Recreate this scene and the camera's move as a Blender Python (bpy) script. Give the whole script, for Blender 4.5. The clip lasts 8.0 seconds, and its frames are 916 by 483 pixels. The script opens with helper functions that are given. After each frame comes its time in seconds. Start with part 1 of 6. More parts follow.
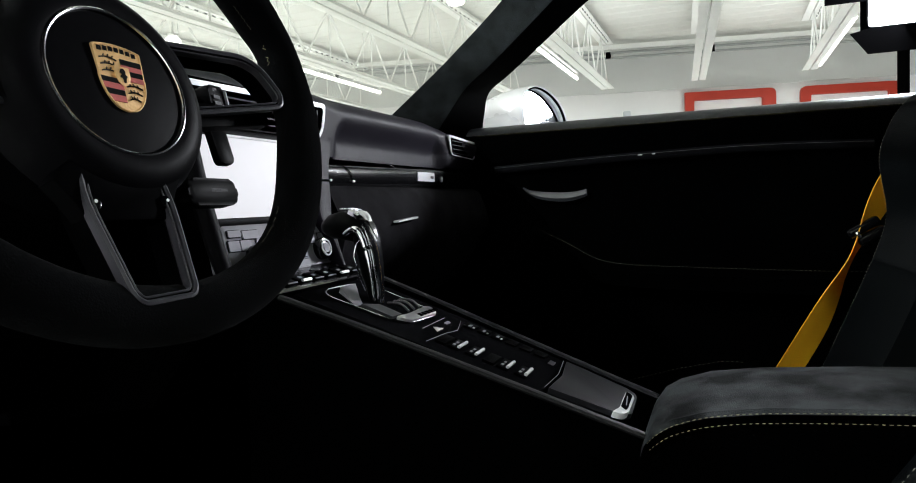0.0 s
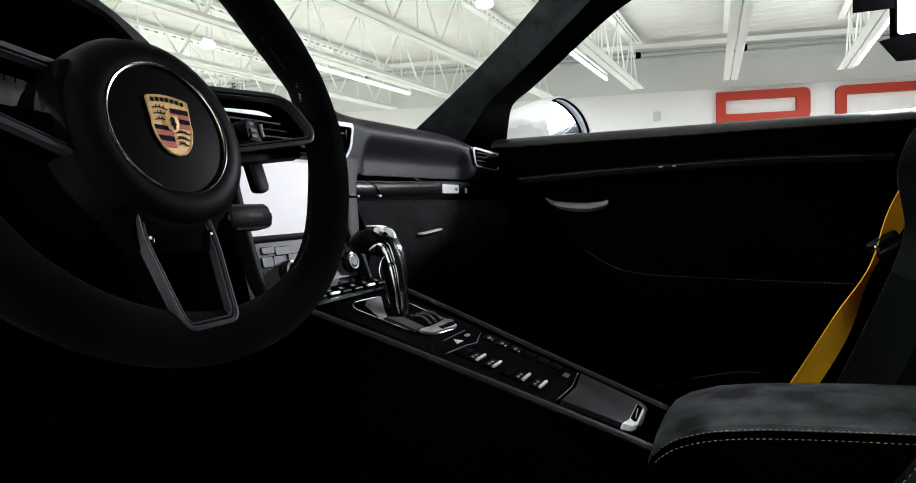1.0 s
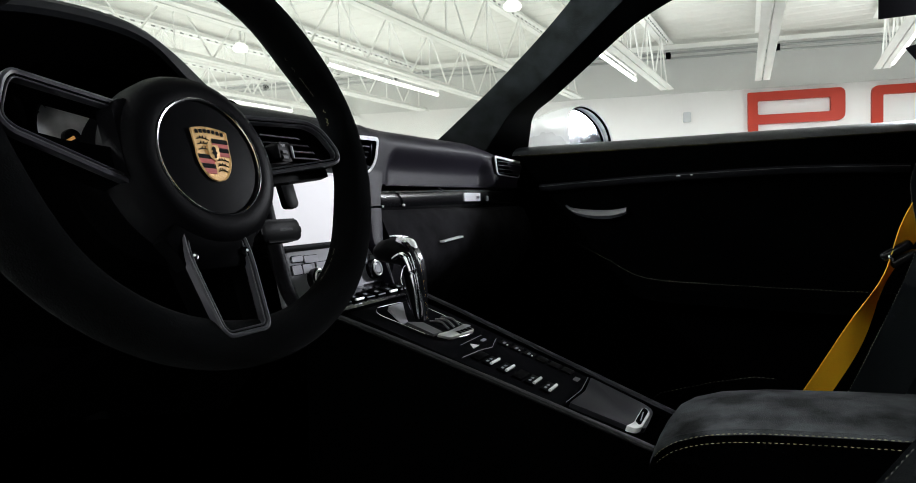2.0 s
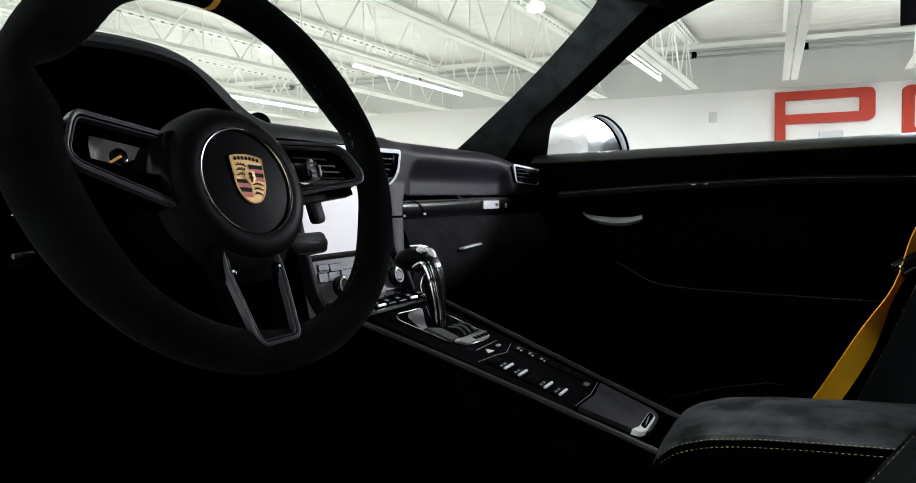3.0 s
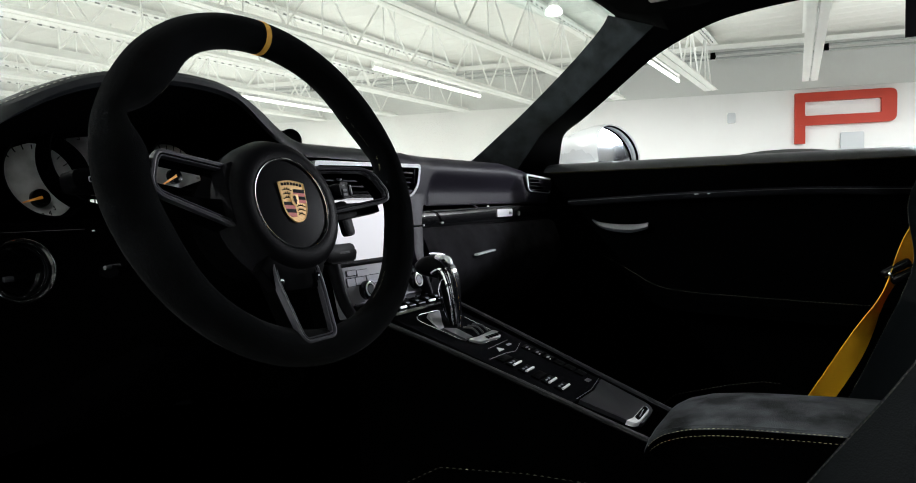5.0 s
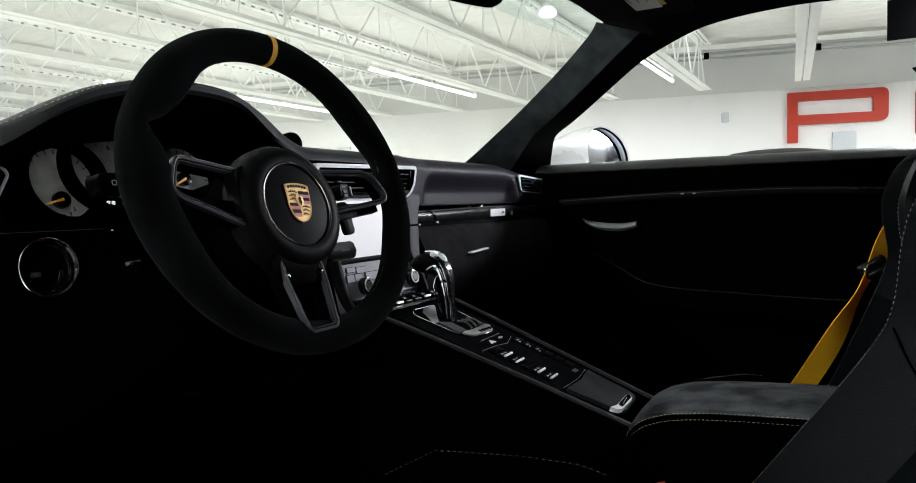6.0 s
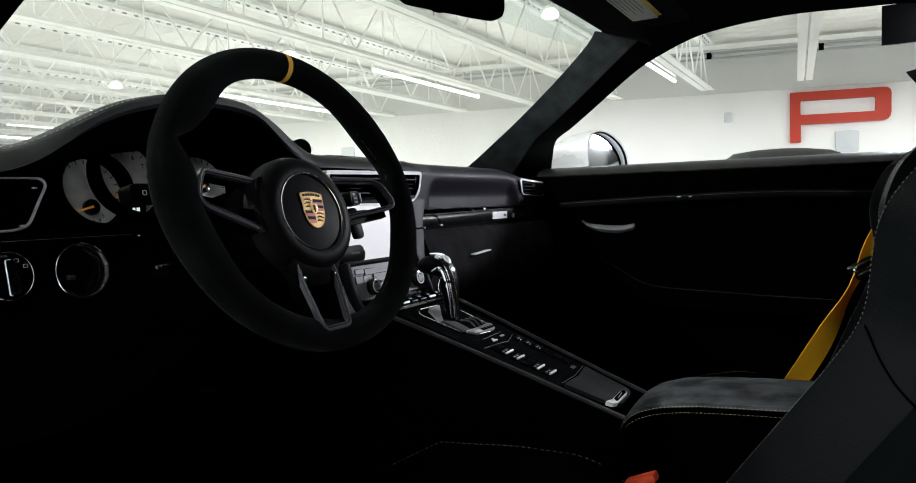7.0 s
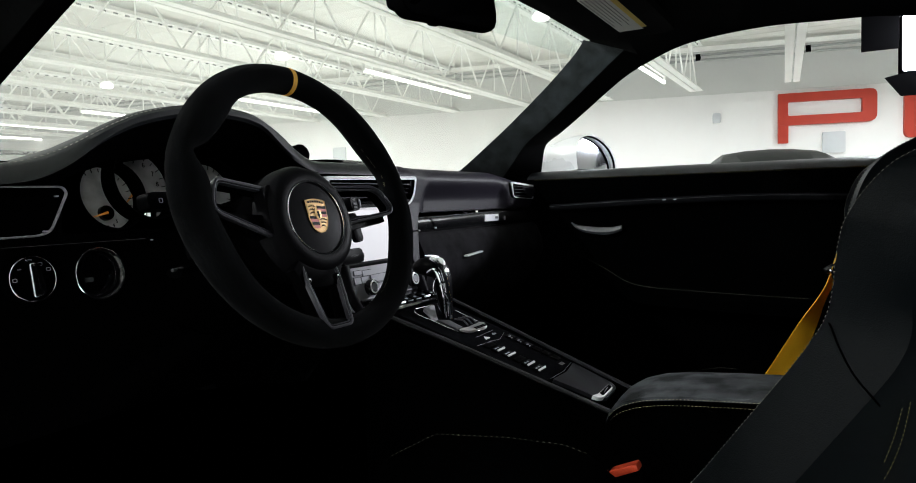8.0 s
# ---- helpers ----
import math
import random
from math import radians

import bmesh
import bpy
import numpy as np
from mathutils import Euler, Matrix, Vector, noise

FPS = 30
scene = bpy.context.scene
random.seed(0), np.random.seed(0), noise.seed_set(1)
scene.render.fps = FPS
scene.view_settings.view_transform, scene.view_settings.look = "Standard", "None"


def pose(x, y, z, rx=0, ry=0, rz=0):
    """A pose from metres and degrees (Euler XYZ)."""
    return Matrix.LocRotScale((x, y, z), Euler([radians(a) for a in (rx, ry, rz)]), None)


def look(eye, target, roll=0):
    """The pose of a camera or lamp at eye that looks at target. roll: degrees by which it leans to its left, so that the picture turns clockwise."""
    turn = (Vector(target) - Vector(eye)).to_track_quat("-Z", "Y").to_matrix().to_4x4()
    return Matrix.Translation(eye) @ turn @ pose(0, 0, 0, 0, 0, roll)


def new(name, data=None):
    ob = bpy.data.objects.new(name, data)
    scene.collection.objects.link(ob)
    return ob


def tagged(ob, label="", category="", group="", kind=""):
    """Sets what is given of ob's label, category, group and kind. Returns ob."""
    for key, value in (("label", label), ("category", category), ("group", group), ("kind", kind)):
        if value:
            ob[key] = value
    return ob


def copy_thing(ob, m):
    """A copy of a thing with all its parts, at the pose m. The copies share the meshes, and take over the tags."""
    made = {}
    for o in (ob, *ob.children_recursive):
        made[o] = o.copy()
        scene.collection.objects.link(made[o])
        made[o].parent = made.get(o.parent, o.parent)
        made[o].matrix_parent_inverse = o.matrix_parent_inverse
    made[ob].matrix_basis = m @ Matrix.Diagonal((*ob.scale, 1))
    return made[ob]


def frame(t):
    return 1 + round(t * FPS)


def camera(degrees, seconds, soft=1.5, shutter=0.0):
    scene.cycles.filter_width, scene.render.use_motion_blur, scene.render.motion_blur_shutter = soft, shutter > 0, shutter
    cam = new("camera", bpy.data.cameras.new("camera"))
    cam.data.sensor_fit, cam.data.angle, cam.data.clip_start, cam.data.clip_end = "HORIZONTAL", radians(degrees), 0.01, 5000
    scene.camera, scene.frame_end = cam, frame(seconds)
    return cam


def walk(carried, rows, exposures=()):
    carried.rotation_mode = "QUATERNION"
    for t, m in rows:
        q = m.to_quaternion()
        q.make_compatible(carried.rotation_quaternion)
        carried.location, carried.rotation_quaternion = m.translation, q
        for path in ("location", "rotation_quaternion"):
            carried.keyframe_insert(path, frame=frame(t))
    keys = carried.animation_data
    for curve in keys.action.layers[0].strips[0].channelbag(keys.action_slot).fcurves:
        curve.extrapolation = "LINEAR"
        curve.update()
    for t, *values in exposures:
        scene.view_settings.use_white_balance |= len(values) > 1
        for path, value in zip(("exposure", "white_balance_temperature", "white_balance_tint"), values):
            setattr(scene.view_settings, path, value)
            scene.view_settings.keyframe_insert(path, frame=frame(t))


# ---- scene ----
cam = camera(67.5, 8.0, soft=1.0)
PATH = [
    (0, (-0.665, -0.212, 0.773), (1.193, 0.518, 0.664), -2.2),
    (0.5, (-0.682, -0.224, 0.784), (1.162, 0.544, 0.676), -2.0),
    (1, (-0.697, -0.236, 0.795), (1.13, 0.571, 0.686), -2.0),
    (1.5, (-0.715, -0.252, 0.802), (1.094, 0.594, 0.695), -1.9),
    (3, (-0.77, -0.295, 0.827), (0.991, 0.647, 0.717), -1.5),
    (3.5, (-0.789, -0.308, 0.835), (0.958, 0.659, 0.725), -1.3),
    (4, (-0.808, -0.318, 0.841), (0.93, 0.666, 0.73), -1.3),
    (4.5, (-0.828, -0.33, 0.844), (0.906, 0.662, 0.734), -1.3),
    (6, (-0.893, -0.372, 0.846), (0.848, 0.606, 0.734), -1.5),
    (6.5, (-0.916, -0.386, 0.848), (0.824, 0.594, 0.736), -1.5),
    (7, (-0.937, -0.397, 0.854), (0.799, 0.59, 0.741), -1.6),
    (7.5, (-0.96, -0.406, 0.859), (0.778, 0.577, 0.745), -1.6),
    (8, (-0.983, -0.418, 0.862), (0.765, 0.546, 0.747), -1.6),
]
walk(cam, [(t, look(eye, target, roll)) for t, eye, target, roll in PATH])

# ---- world, lamps, exposure ----
world = bpy.data.worlds.new("world")
scene.world = world
world.use_nodes = True
world.node_tree.nodes["Background"].inputs[0].default_value = (0.9, 0.95, 1.0, 1)
world.node_tree.nodes["Background"].inputs[1].default_value = 0.02
scene.view_settings.exposure = 0.0

# The row at -4.4 is added, unseen, to brighten the right wall.
TUBE_ROWS = [-4.4, -1.45, 1.75, 4.63, 7.46, 10.3, 12.8, 15.0]


def area(name, x, y, z, sx, sy, power, colour=(0.955, 1.0, 1.0), target=None):
    data = bpy.data.lights.new(name, "AREA")
    data.shape, data.size, data.size_y, data.energy, data.color = "RECTANGLE", sx, sy, power, colour
    ob = new(name, data)
    ob.matrix_world = look((x, y, z), target or (x, y + 0.0001, 0))
    return ob


TUBE_X = {-1.45: 8.72, 1.75: 7.85}
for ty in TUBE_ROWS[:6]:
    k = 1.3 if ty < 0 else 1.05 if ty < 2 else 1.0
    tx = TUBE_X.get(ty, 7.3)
    area("tube_and_fill_light", tx, ty, 2.474, 2.7, 0.04, 82 * k)
    # Added wide panel, no fixture of its own: stands in for the tube's upward light.
    area("tube_and_fill_light", tx, ty, 2.61, 3.4, 2.4, 12 * k, target=(tx, ty + 0.0001, 5))

# Unseen added rows that fill belt, armrest, seat and wheel with light.
NEAR_FILL_ROWS = [(-3.6, -4.3, 8), (-3.6, -1.45, 24), (-2.4, 1.75, 180), (-1.3, 4.63, 260), (-1.3, 7.46, 200)]
for tx, ty, power in NEAR_FILL_ROWS:
    area("tube_and_fill_light", tx, ty, 2.474, 2.7, 0.04, power)
    # Added upward fill panel above each unseen row.
    area("tube_and_fill_light", tx, ty, 2.61, 3.4, 2.4, 75 if tx < -2 else 25, target=(tx, ty + 0.0001, 5))
area("studio_light", 1.61, -0.69, 1.33, 0.16, 0.18, 38, (0.90, 0.93, 1.0), target=(0.1, 0.25, 0.85))

# ---- materials ----


def mat(name, base, rough=0.5, metal=0.0, bump=0.0, scale=200.0, vary=0.15, spots=0.0, coat=0.0, sheen=0.0, kind="noise", big=6.0, spec=0.5):
    m = bpy.data.materials.new(name)
    m.use_nodes = True
    t = m.node_tree
    b = t.nodes["Principled BSDF"]
    b.inputs["Roughness"].default_value = rough
    b.inputs["Metallic"].default_value = metal
    b.inputs["Coat Weight"].default_value = coat
    b.inputs["Coat Roughness"].default_value = 0.08
    b.inputs["Sheen Weight"].default_value = sheen
    b.inputs["Specular IOR Level"].default_value = spec
    co = t.nodes.new("ShaderNodeTexCoord")
    fine = t.nodes.new("ShaderNodeTexVoronoi" if kind == "leather" else "ShaderNodeTexNoise")
    fine.inputs["Scale"].default_value = scale
    t.links.new(co.outputs["Object"], fine.inputs["Vector"])
    out = "Distance" if kind == "leather" else "Fac"
    large = t.nodes.new("ShaderNodeTexNoise")
    large.inputs["Scale"].default_value, large.inputs["Detail"].default_value = big, 5
    t.links.new(co.outputs["Object"], large.inputs["Vector"])
    mix = t.nodes.new("ShaderNodeMix")
    mix.data_type = "RGBA"
    lo = [max(0, c * (1 - vary)) for c in base]
    hi = [min(1, c * (1 + vary)) for c in base]
    mix.inputs["A"].default_value = (*lo, 1)
    mix.inputs["B"].default_value = (*hi, 1)
    if spots:
        spread = t.nodes.new("ShaderNodeMapRange")
        spread.inputs["From Min"].default_value, spread.inputs["From Max"].default_value = 0.5 - spots, 0.5 + spots
        t.links.new(large.outputs["Fac"], spread.inputs["Value"])
        t.links.new(spread.outputs["Result"], mix.inputs["Factor"])
    else:
        t.links.new(large.outputs["Fac"], mix.inputs["Factor"])
    t.links.new(mix.outputs["Result"], b.inputs["Base Color"])
    ramp = t.nodes.new("ShaderNodeMapRange")
    ramp.inputs["To Min"].default_value, ramp.inputs["To Max"].default_value = max(0.02, rough - 0.07), min(1, rough + 0.07)
    t.links.new(large.outputs["Fac"], ramp.inputs["Value"])
    t.links.new(ramp.outputs["Result"], b.inputs["Roughness"])
    if bump:
        bp = t.nodes.new("ShaderNodeBump")
        bp.inputs["Strength"].default_value, bp.inputs["Distance"].default_value = bump, 0.001
        t.links.new(fine.outputs[out], bp.inputs["Height"])
        t.links.new(bp.outputs["Normal"], b.inputs["Normal"])
    return m


def glow(name, colour, strength, base=1.0):
    m = bpy.data.materials.new(name)
    m.use_nodes = True
    b = m.node_tree.nodes["Principled BSDF"]
    b.inputs["Base Color"].default_value = (*(c * base for c in colour), 1)
    b.inputs["Emission Color"].default_value = (*colour, 1)
    b.inputs["Emission Strength"].default_value = strength
    return m


def glass(name, tint, rough=0.0, mixin=0.0):
    m = bpy.data.materials.new(name)
    m.use_nodes = True
    t = m.node_tree
    t.nodes.remove(t.nodes["Principled BSDF"])
    clear, shine, mix = (t.nodes.new(k) for k in ("ShaderNodeBsdfTransparent", "ShaderNodeBsdfGlossy", "ShaderNodeMixShader"))
    clear.inputs[0].default_value = (*tint, 1)
    shine.inputs["Roughness"].default_value = 0.02
    mix.inputs[0].default_value = 0.05
    # Translucent veil that paints a haze of light over the view through the glass.
    veil, veil_mix = t.nodes.new("ShaderNodeBsdfTranslucent"), t.nodes.new("ShaderNodeMixShader")
    veil.inputs[0].default_value = (0.95, 0.96, 0.90, 1)
    veil_mix.inputs[0].default_value = mixin
    t.links.new(clear.outputs[0], veil_mix.inputs[1])
    t.links.new(veil.outputs[0], veil_mix.inputs[2])
    t.links.new(veil_mix.outputs[0], mix.inputs[1])
    t.links.new(shine.outputs[0], mix.inputs[2])
    t.links.new(mix.outputs[0], t.nodes["Material Output"].inputs[0])
    return m


def weave(name, base, rough, scale, gloss=0.04):
    m = mat(name, base, rough, coat=gloss, vary=0.2, spec=0.08)
    t = m.node_tree
    co = t.nodes.new("ShaderNodeTexCoord")
    ch = t.nodes.new("ShaderNodeTexChecker")
    ch.inputs["Scale"].default_value = scale
    t.links.new(co.outputs["Object"], ch.inputs["Vector"])
    bp = t.nodes.new("ShaderNodeBump")
    bp.inputs["Strength"].default_value, bp.inputs["Distance"].default_value = 0.8, 0.001
    t.links.new(ch.outputs["Fac"], bp.inputs["Height"])
    t.links.new(bp.outputs["Normal"], t.nodes["Principled BSDF"].inputs["Normal"])
    return m


M = {
    "suede": mat("black_suede", (0.0021, 0.0022, 0.0025), 0.95, bump=0.45, scale=900, vary=0.5, spots=0.16, sheen=0.016, big=18, spec=0.0),
    "suede_grey": mat("grey_suede", (0.0340, 0.0365, 0.0400), 0.95, bump=0.6, scale=800, vary=0.75, spots=0.13, sheen=0.015, big=20, spec=0.04),
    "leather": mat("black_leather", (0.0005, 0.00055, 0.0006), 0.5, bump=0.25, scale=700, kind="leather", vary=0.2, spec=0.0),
    "dash": mat("dash_leather", (0.0108, 0.0090, 0.0156), 0.50, bump=0.12, scale=2000, kind="leather", vary=0.15, spec=0.10),
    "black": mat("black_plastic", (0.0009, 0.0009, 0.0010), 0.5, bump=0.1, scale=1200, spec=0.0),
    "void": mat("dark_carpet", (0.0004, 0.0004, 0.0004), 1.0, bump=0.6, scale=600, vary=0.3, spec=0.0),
    "gloss": mat("piano_black", (0.003, 0.003, 0.0035), 0.12, coat=0.25, vary=0.1, spec=0.3),
    "satin": mat("satin_grey", (0.037, 0.036, 0.044), 0.4, metal=0.15, bump=0.05, scale=1500),
    "flank": mat("grey_trim", (0.0062, 0.0058, 0.0076), 0.5, spec=0.04, metal=0.0, bump=0.05, scale=1500),
    "chrome": mat("chrome", (0.84, 0.84, 0.88), 0.14, metal=1.0, vary=0.05),
    "alu": mat("brushed_aluminium", (0.70, 0.70, 0.72), 0.30, metal=1.0, bump=0.15, scale=900, vary=0.08),
    "silver": mat("silver_button", (0.27, 0.265, 0.30), 0.6, metal=0.0, vary=0.08),
    "carbon": weave("woven_carbon", (0.007, 0.007, 0.008), 0.25, 500, 0.5),
    "trimgrey": weave("woven_edge", (0.021, 0.0215, 0.0225), 0.5, 700),
    "yellow": mat("yellow_webbing", (0.97, 0.50, 0.016), 0.6, bump=0.5, scale=900, vary=0.1),
    "stitch": mat("yellow_thread", (0.27, 0.255, 0.14), 0.8, vary=0.2),
    "stitch_pale": mat("pale_thread", (0.30, 0.295, 0.25), 0.8, vary=0.2),
    "stitch_mid": mat("grey_thread", (0.15, 0.147, 0.12), 0.8, vary=0.2),
    "stitch_yellow": mat("bright_yellow_thread", (0.09, 0.076, 0.014), 0.8, vary=0.2),
    "stitch_dim": mat("dull_thread", (0.06, 0.058, 0.04), 0.9, vary=0.2),
    "mark": mat("ochre_band", (0.62, 0.30, 0.03), 0.9, bump=0.5, scale=900, vary=0.2),
    "red": mat("red_plastic", (0.62, 0.07, 0.03), 0.35, vary=0.1),
    "white": mat("white_print", (0.75, 0.75, 0.75), 0.6, vary=0.05),
    "gold": mat("gold_enamel", (0.86, 0.54, 0.24), 0.5, metal=0.35, bump=0.35, scale=500, vary=0.15),
    "crest_red": mat("red_enamel", (0.58, 0.13, 0.12), 0.4, vary=0.15),
    "crest_black": mat("black_enamel", (0.01, 0.01, 0.01), 0.25),
    "dial": mat("silver_dial", (0.44, 0.44, 0.45), 0.5, vary=0.35, big=40, spots=0.2),
    "needle": mat("orange_needle", (0.85, 0.33, 0.03), 0.5),
    "screen": glow("display_white", (0.91, 0.90, 0.96), 0.60, 0.02),
    "led": glow("green_white_digits", (0.9, 1.0, 0.95), 0.7),
    "body": mat("silver_paint", (0.72, 0.73, 0.74), 0.28, metal=0.15, coat=0.6, vary=0.03),
    "mirror": mat("mirror_glass", (0.58, 0.60, 0.62), 0.02, metal=1.0, vary=0.01),
    "tint": glass("tinted_glass", (0.90, 0.96, 0.96)),
    # mixin puts the light veil of the windscreen into its glass.
    "glass": glass("clear_glass", (0.815, 0.82, 0.79), mixin=0.12),
    "label": mat("paper_label", (0.62, 0.62, 0.58), 0.7, vary=0.06),
    "label_y": mat("yellow_label", (0.70, 0.52, 0.10), 0.7, vary=0.06),
    "wall": mat("white_wall_paint", (0.79, 0.785, 0.785), 0.85, bump=0.1, scale=40, vary=0.04, big=1.2),
    "far_wall": mat("grey_end_wall", (0.34, 0.36, 0.36), 0.85, bump=0.1, scale=40, vary=0.06, big=1.0),
    "band": mat("upper_wall_panel", (0.62, 0.63, 0.62), 0.8, bump=0.1, scale=40, vary=0.05, big=1.0),
    "deck": mat("painted_steel_deck", (0.69, 0.695, 0.655), 0.6, vary=0.10, big=0.6),
    "steel": mat("white_steel", (0.88, 0.885, 0.86), 0.55, vary=0.06, big=3.0),
    "concrete": mat("polished_concrete", (0.66, 0.66, 0.63), 0.35, bump=0.15, scale=30, vary=0.2, big=1.5),
    "sign": mat("red_sign", (0.43, 0.027, 0.009), 0.6, vary=0.06, big=3),
    "box_grey": mat("grey_box_paint", (0.52, 0.54, 0.57), 0.6, vary=0.05),
    "pipe": mat("grey_pipe", (0.35, 0.37, 0.36), 0.5, vary=0.1),
    "tube": glow("fluorescent_tube", (1.0, 0.99, 0.97), 3.0),
    "flood": glow("studio_lamp", (0.86, 0.93, 1.0), 22.0),
    "carpaint": mat("dark_car_paint", (0.008, 0.010, 0.0095), 0.5, spec=0.06),
    "carglass": mat("dark_car_glass", (0.014, 0.018, 0.016), 0.4, spec=0.1),
    "satin_dark": mat("dark_satin", (0.05, 0.05, 0.055), 0.4, metal=0.3, vary=0.1),
    "silver_dark": mat("grey_panel", (0.22, 0.215, 0.24), 0.6, metal=0.0, vary=0.1),
    "dash_black": mat("hood_leather", (0.0068, 0.0078, 0.0092), 0.5, bump=0.12, scale=2000, kind="leather", vary=0.15, spec=0.14),
    "hubskin": mat("hub_leather", (0.0024, 0.0023, 0.0030), 0.5, bump=0.05, scale=2400, kind="leather", vary=0.15, spec=0.03),
    "panel": mat("switch_panel_black", (0.0048, 0.0048, 0.0056), 0.4, vary=0.1, spec=0.0),
    "louvre": mat("louvre_plastic", (0.020, 0.020, 0.023), 0.6, spec=0.15),
    "lid": mat("lid_grey", (0.0155, 0.0155, 0.0190), 0.4, vary=0.1, spec=0.08),
    "seatskin": mat("seat_leather", (0.0020, 0.0027, 0.0032), 0.45, bump=0.16, scale=600, kind="leather", vary=0.3, spec=0.03),
    "stalk": mat("stalk_plastic", (0.0009, 0.0009, 0.0011), 0.40, spec=0.010),
    "bright": mat("bright_silver", (0.93, 0.93, 0.95), 0.25, metal=0.0, vary=0.04),
    "glove": mat("glovebox_suede", (0.0108, 0.0102, 0.0120), 0.95, bump=0.5, scale=900, vary=0.5, spots=0.15, sheen=0.0, big=24, spec=0.05),
    "grip": mat("grip_leather", (0.002, 0.002, 0.0024), 0.42, spec=0.04),
    "handle": mat("handle_satin", (0.034, 0.036, 0.042), 0.45, metal=0.0),
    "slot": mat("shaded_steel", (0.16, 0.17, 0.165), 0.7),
    "faint": mat("faint_print", (0.05, 0.05, 0.055), 0.7),
    "ringmetal": mat("polished_ring", (0.92, 0.92, 0.94), 0.16, metal=1.0, vary=0.03),
    # Door leather made lighter to hold the room light its top reflects.
    "seal": mat("lit_cap_leather", (0.014, 0.0155, 0.0175), 0.42, bump=0.15, scale=900, kind="leather", spec=0.25),
    "rubber": mat("tyre_rubber", (0.012, 0.012, 0.012), 0.8, bump=0.3),
}

# ---- mesh helpers ----


def V3(p):
    return Vector(p)


def part(name, bm, material, parent=None, label="", smooth=True, angle=38):
    bmesh.ops.recalc_face_normals(bm, faces=bm.faces)
    me = bpy.data.meshes.new(name)
    bm.to_mesh(me)
    bm.free()
    if smooth:
        me.polygons.foreach_set("use_smooth", [True] * len(me.polygons))
        me.set_sharp_from_angle(angle=radians(angle))
    me.materials.append(M[material])
    ob = new(name, me)
    if parent is not None:
        ob.parent = parent
    if label:
        ob["label"] = label
    return ob


def thing(name, label, category, group="", kind="", at=None):
    ob = new(name)
    ob.empty_display_size = 0.02
    if at is not None:
        ob.matrix_world = at
    return tagged(ob, label, category, group, kind)


def box(cx, cy, cz, sx, sy, sz, bevel=0.0, m=None, seg=2):
    bm = bmesh.new()
    bmesh.ops.create_cube(bm, size=1, matrix=Matrix.Translation((cx, cy, cz)) @ Matrix.Diagonal((sx, sy, sz, 1)))
    if bevel:
        bmesh.ops.bevel(bm, geom=list(bm.edges), offset=bevel, segments=seg, profile=0.6, affect="EDGES")
    if m is not None:
        bm.transform(m)
    return bm


def join(*bms):
    out = bms[0]
    for b in bms[1:]:
        me = bpy.data.meshes.new("tmp")
        b.to_mesh(me)
        b.free()
        out.from_mesh(me)
        bpy.data.meshes.remove(me)
    return out


def loft(rings, closed=True, caps=True):
    bm = bmesh.new()
    rows = [[bm.verts.new(p) for p in r] for r in rings]
    n = len(rows[0])
    for a, b in zip(rows, rows[1:]):
        for i in range(n if closed else n - 1):
            j = (i + 1) % n
            bm.faces.new((a[i], a[j], b[j], b[i]))
    if caps and closed:
        bm.faces.new(rows[0])
        bm.faces.new(rows[-1][::-1])
    return bm


def smooth_path(pts, n=8, closed=False):
    pts = [V3(p) for p in pts]
    k, out = len(pts), []
    for i in range(k if closed else k - 1):
        g = [pts[(i + d) % k] if closed else pts[min(max(i + d, 0), k - 1)] for d in (-1, 0, 1, 2)]
        for s in range(n):
            t = s / n
            out.append(0.5 * (2 * g[1] + (g[2] - g[0]) * t + (2 * g[0] - 5 * g[1] + 4 * g[2] - g[3]) * t * t + (3 * g[1] - g[0] - 3 * g[2] + g[3]) * t ** 3))
    if not closed:
        out.append(pts[-1])
    return out


def tube(pts, radius, seg=8, closed=False, up=(0, 0, 1), flat=1.0):
    """A round bar along a path; radius may be a list; flat squeezes it across up."""
    pts = [V3(p) for p in pts]
    k = len(pts)
    rings = []
    for i, p in enumerate(pts):
        a = pts[(i - 1) % k] if closed or i else pts[0]
        b = pts[(i + 1) % k] if closed or i < k - 1 else pts[-1]
        d = (b - a).normalized()
        u = V3(up)
        if abs(d.dot(u)) > 0.97:
            u = V3((0, 1, 0)) if abs(d.y) < 0.9 else V3((1, 0, 0))
        s = d.cross(u).normalized()
        w = s.cross(d).normalized()
        r = radius[i] if isinstance(radius, (list, tuple)) else radius
        rings.append([p + s * (r * math.cos(2 * math.pi * j / seg)) + w * (r * flat * math.sin(2 * math.pi * j / seg)) for j in range(seg)])
    if closed:
        rings.append(rings[0])
        bm = loft(rings, True, False)
        bmesh.ops.remove_doubles(bm, verts=bm.verts, dist=1e-6)
        return bm
    return loft(rings)


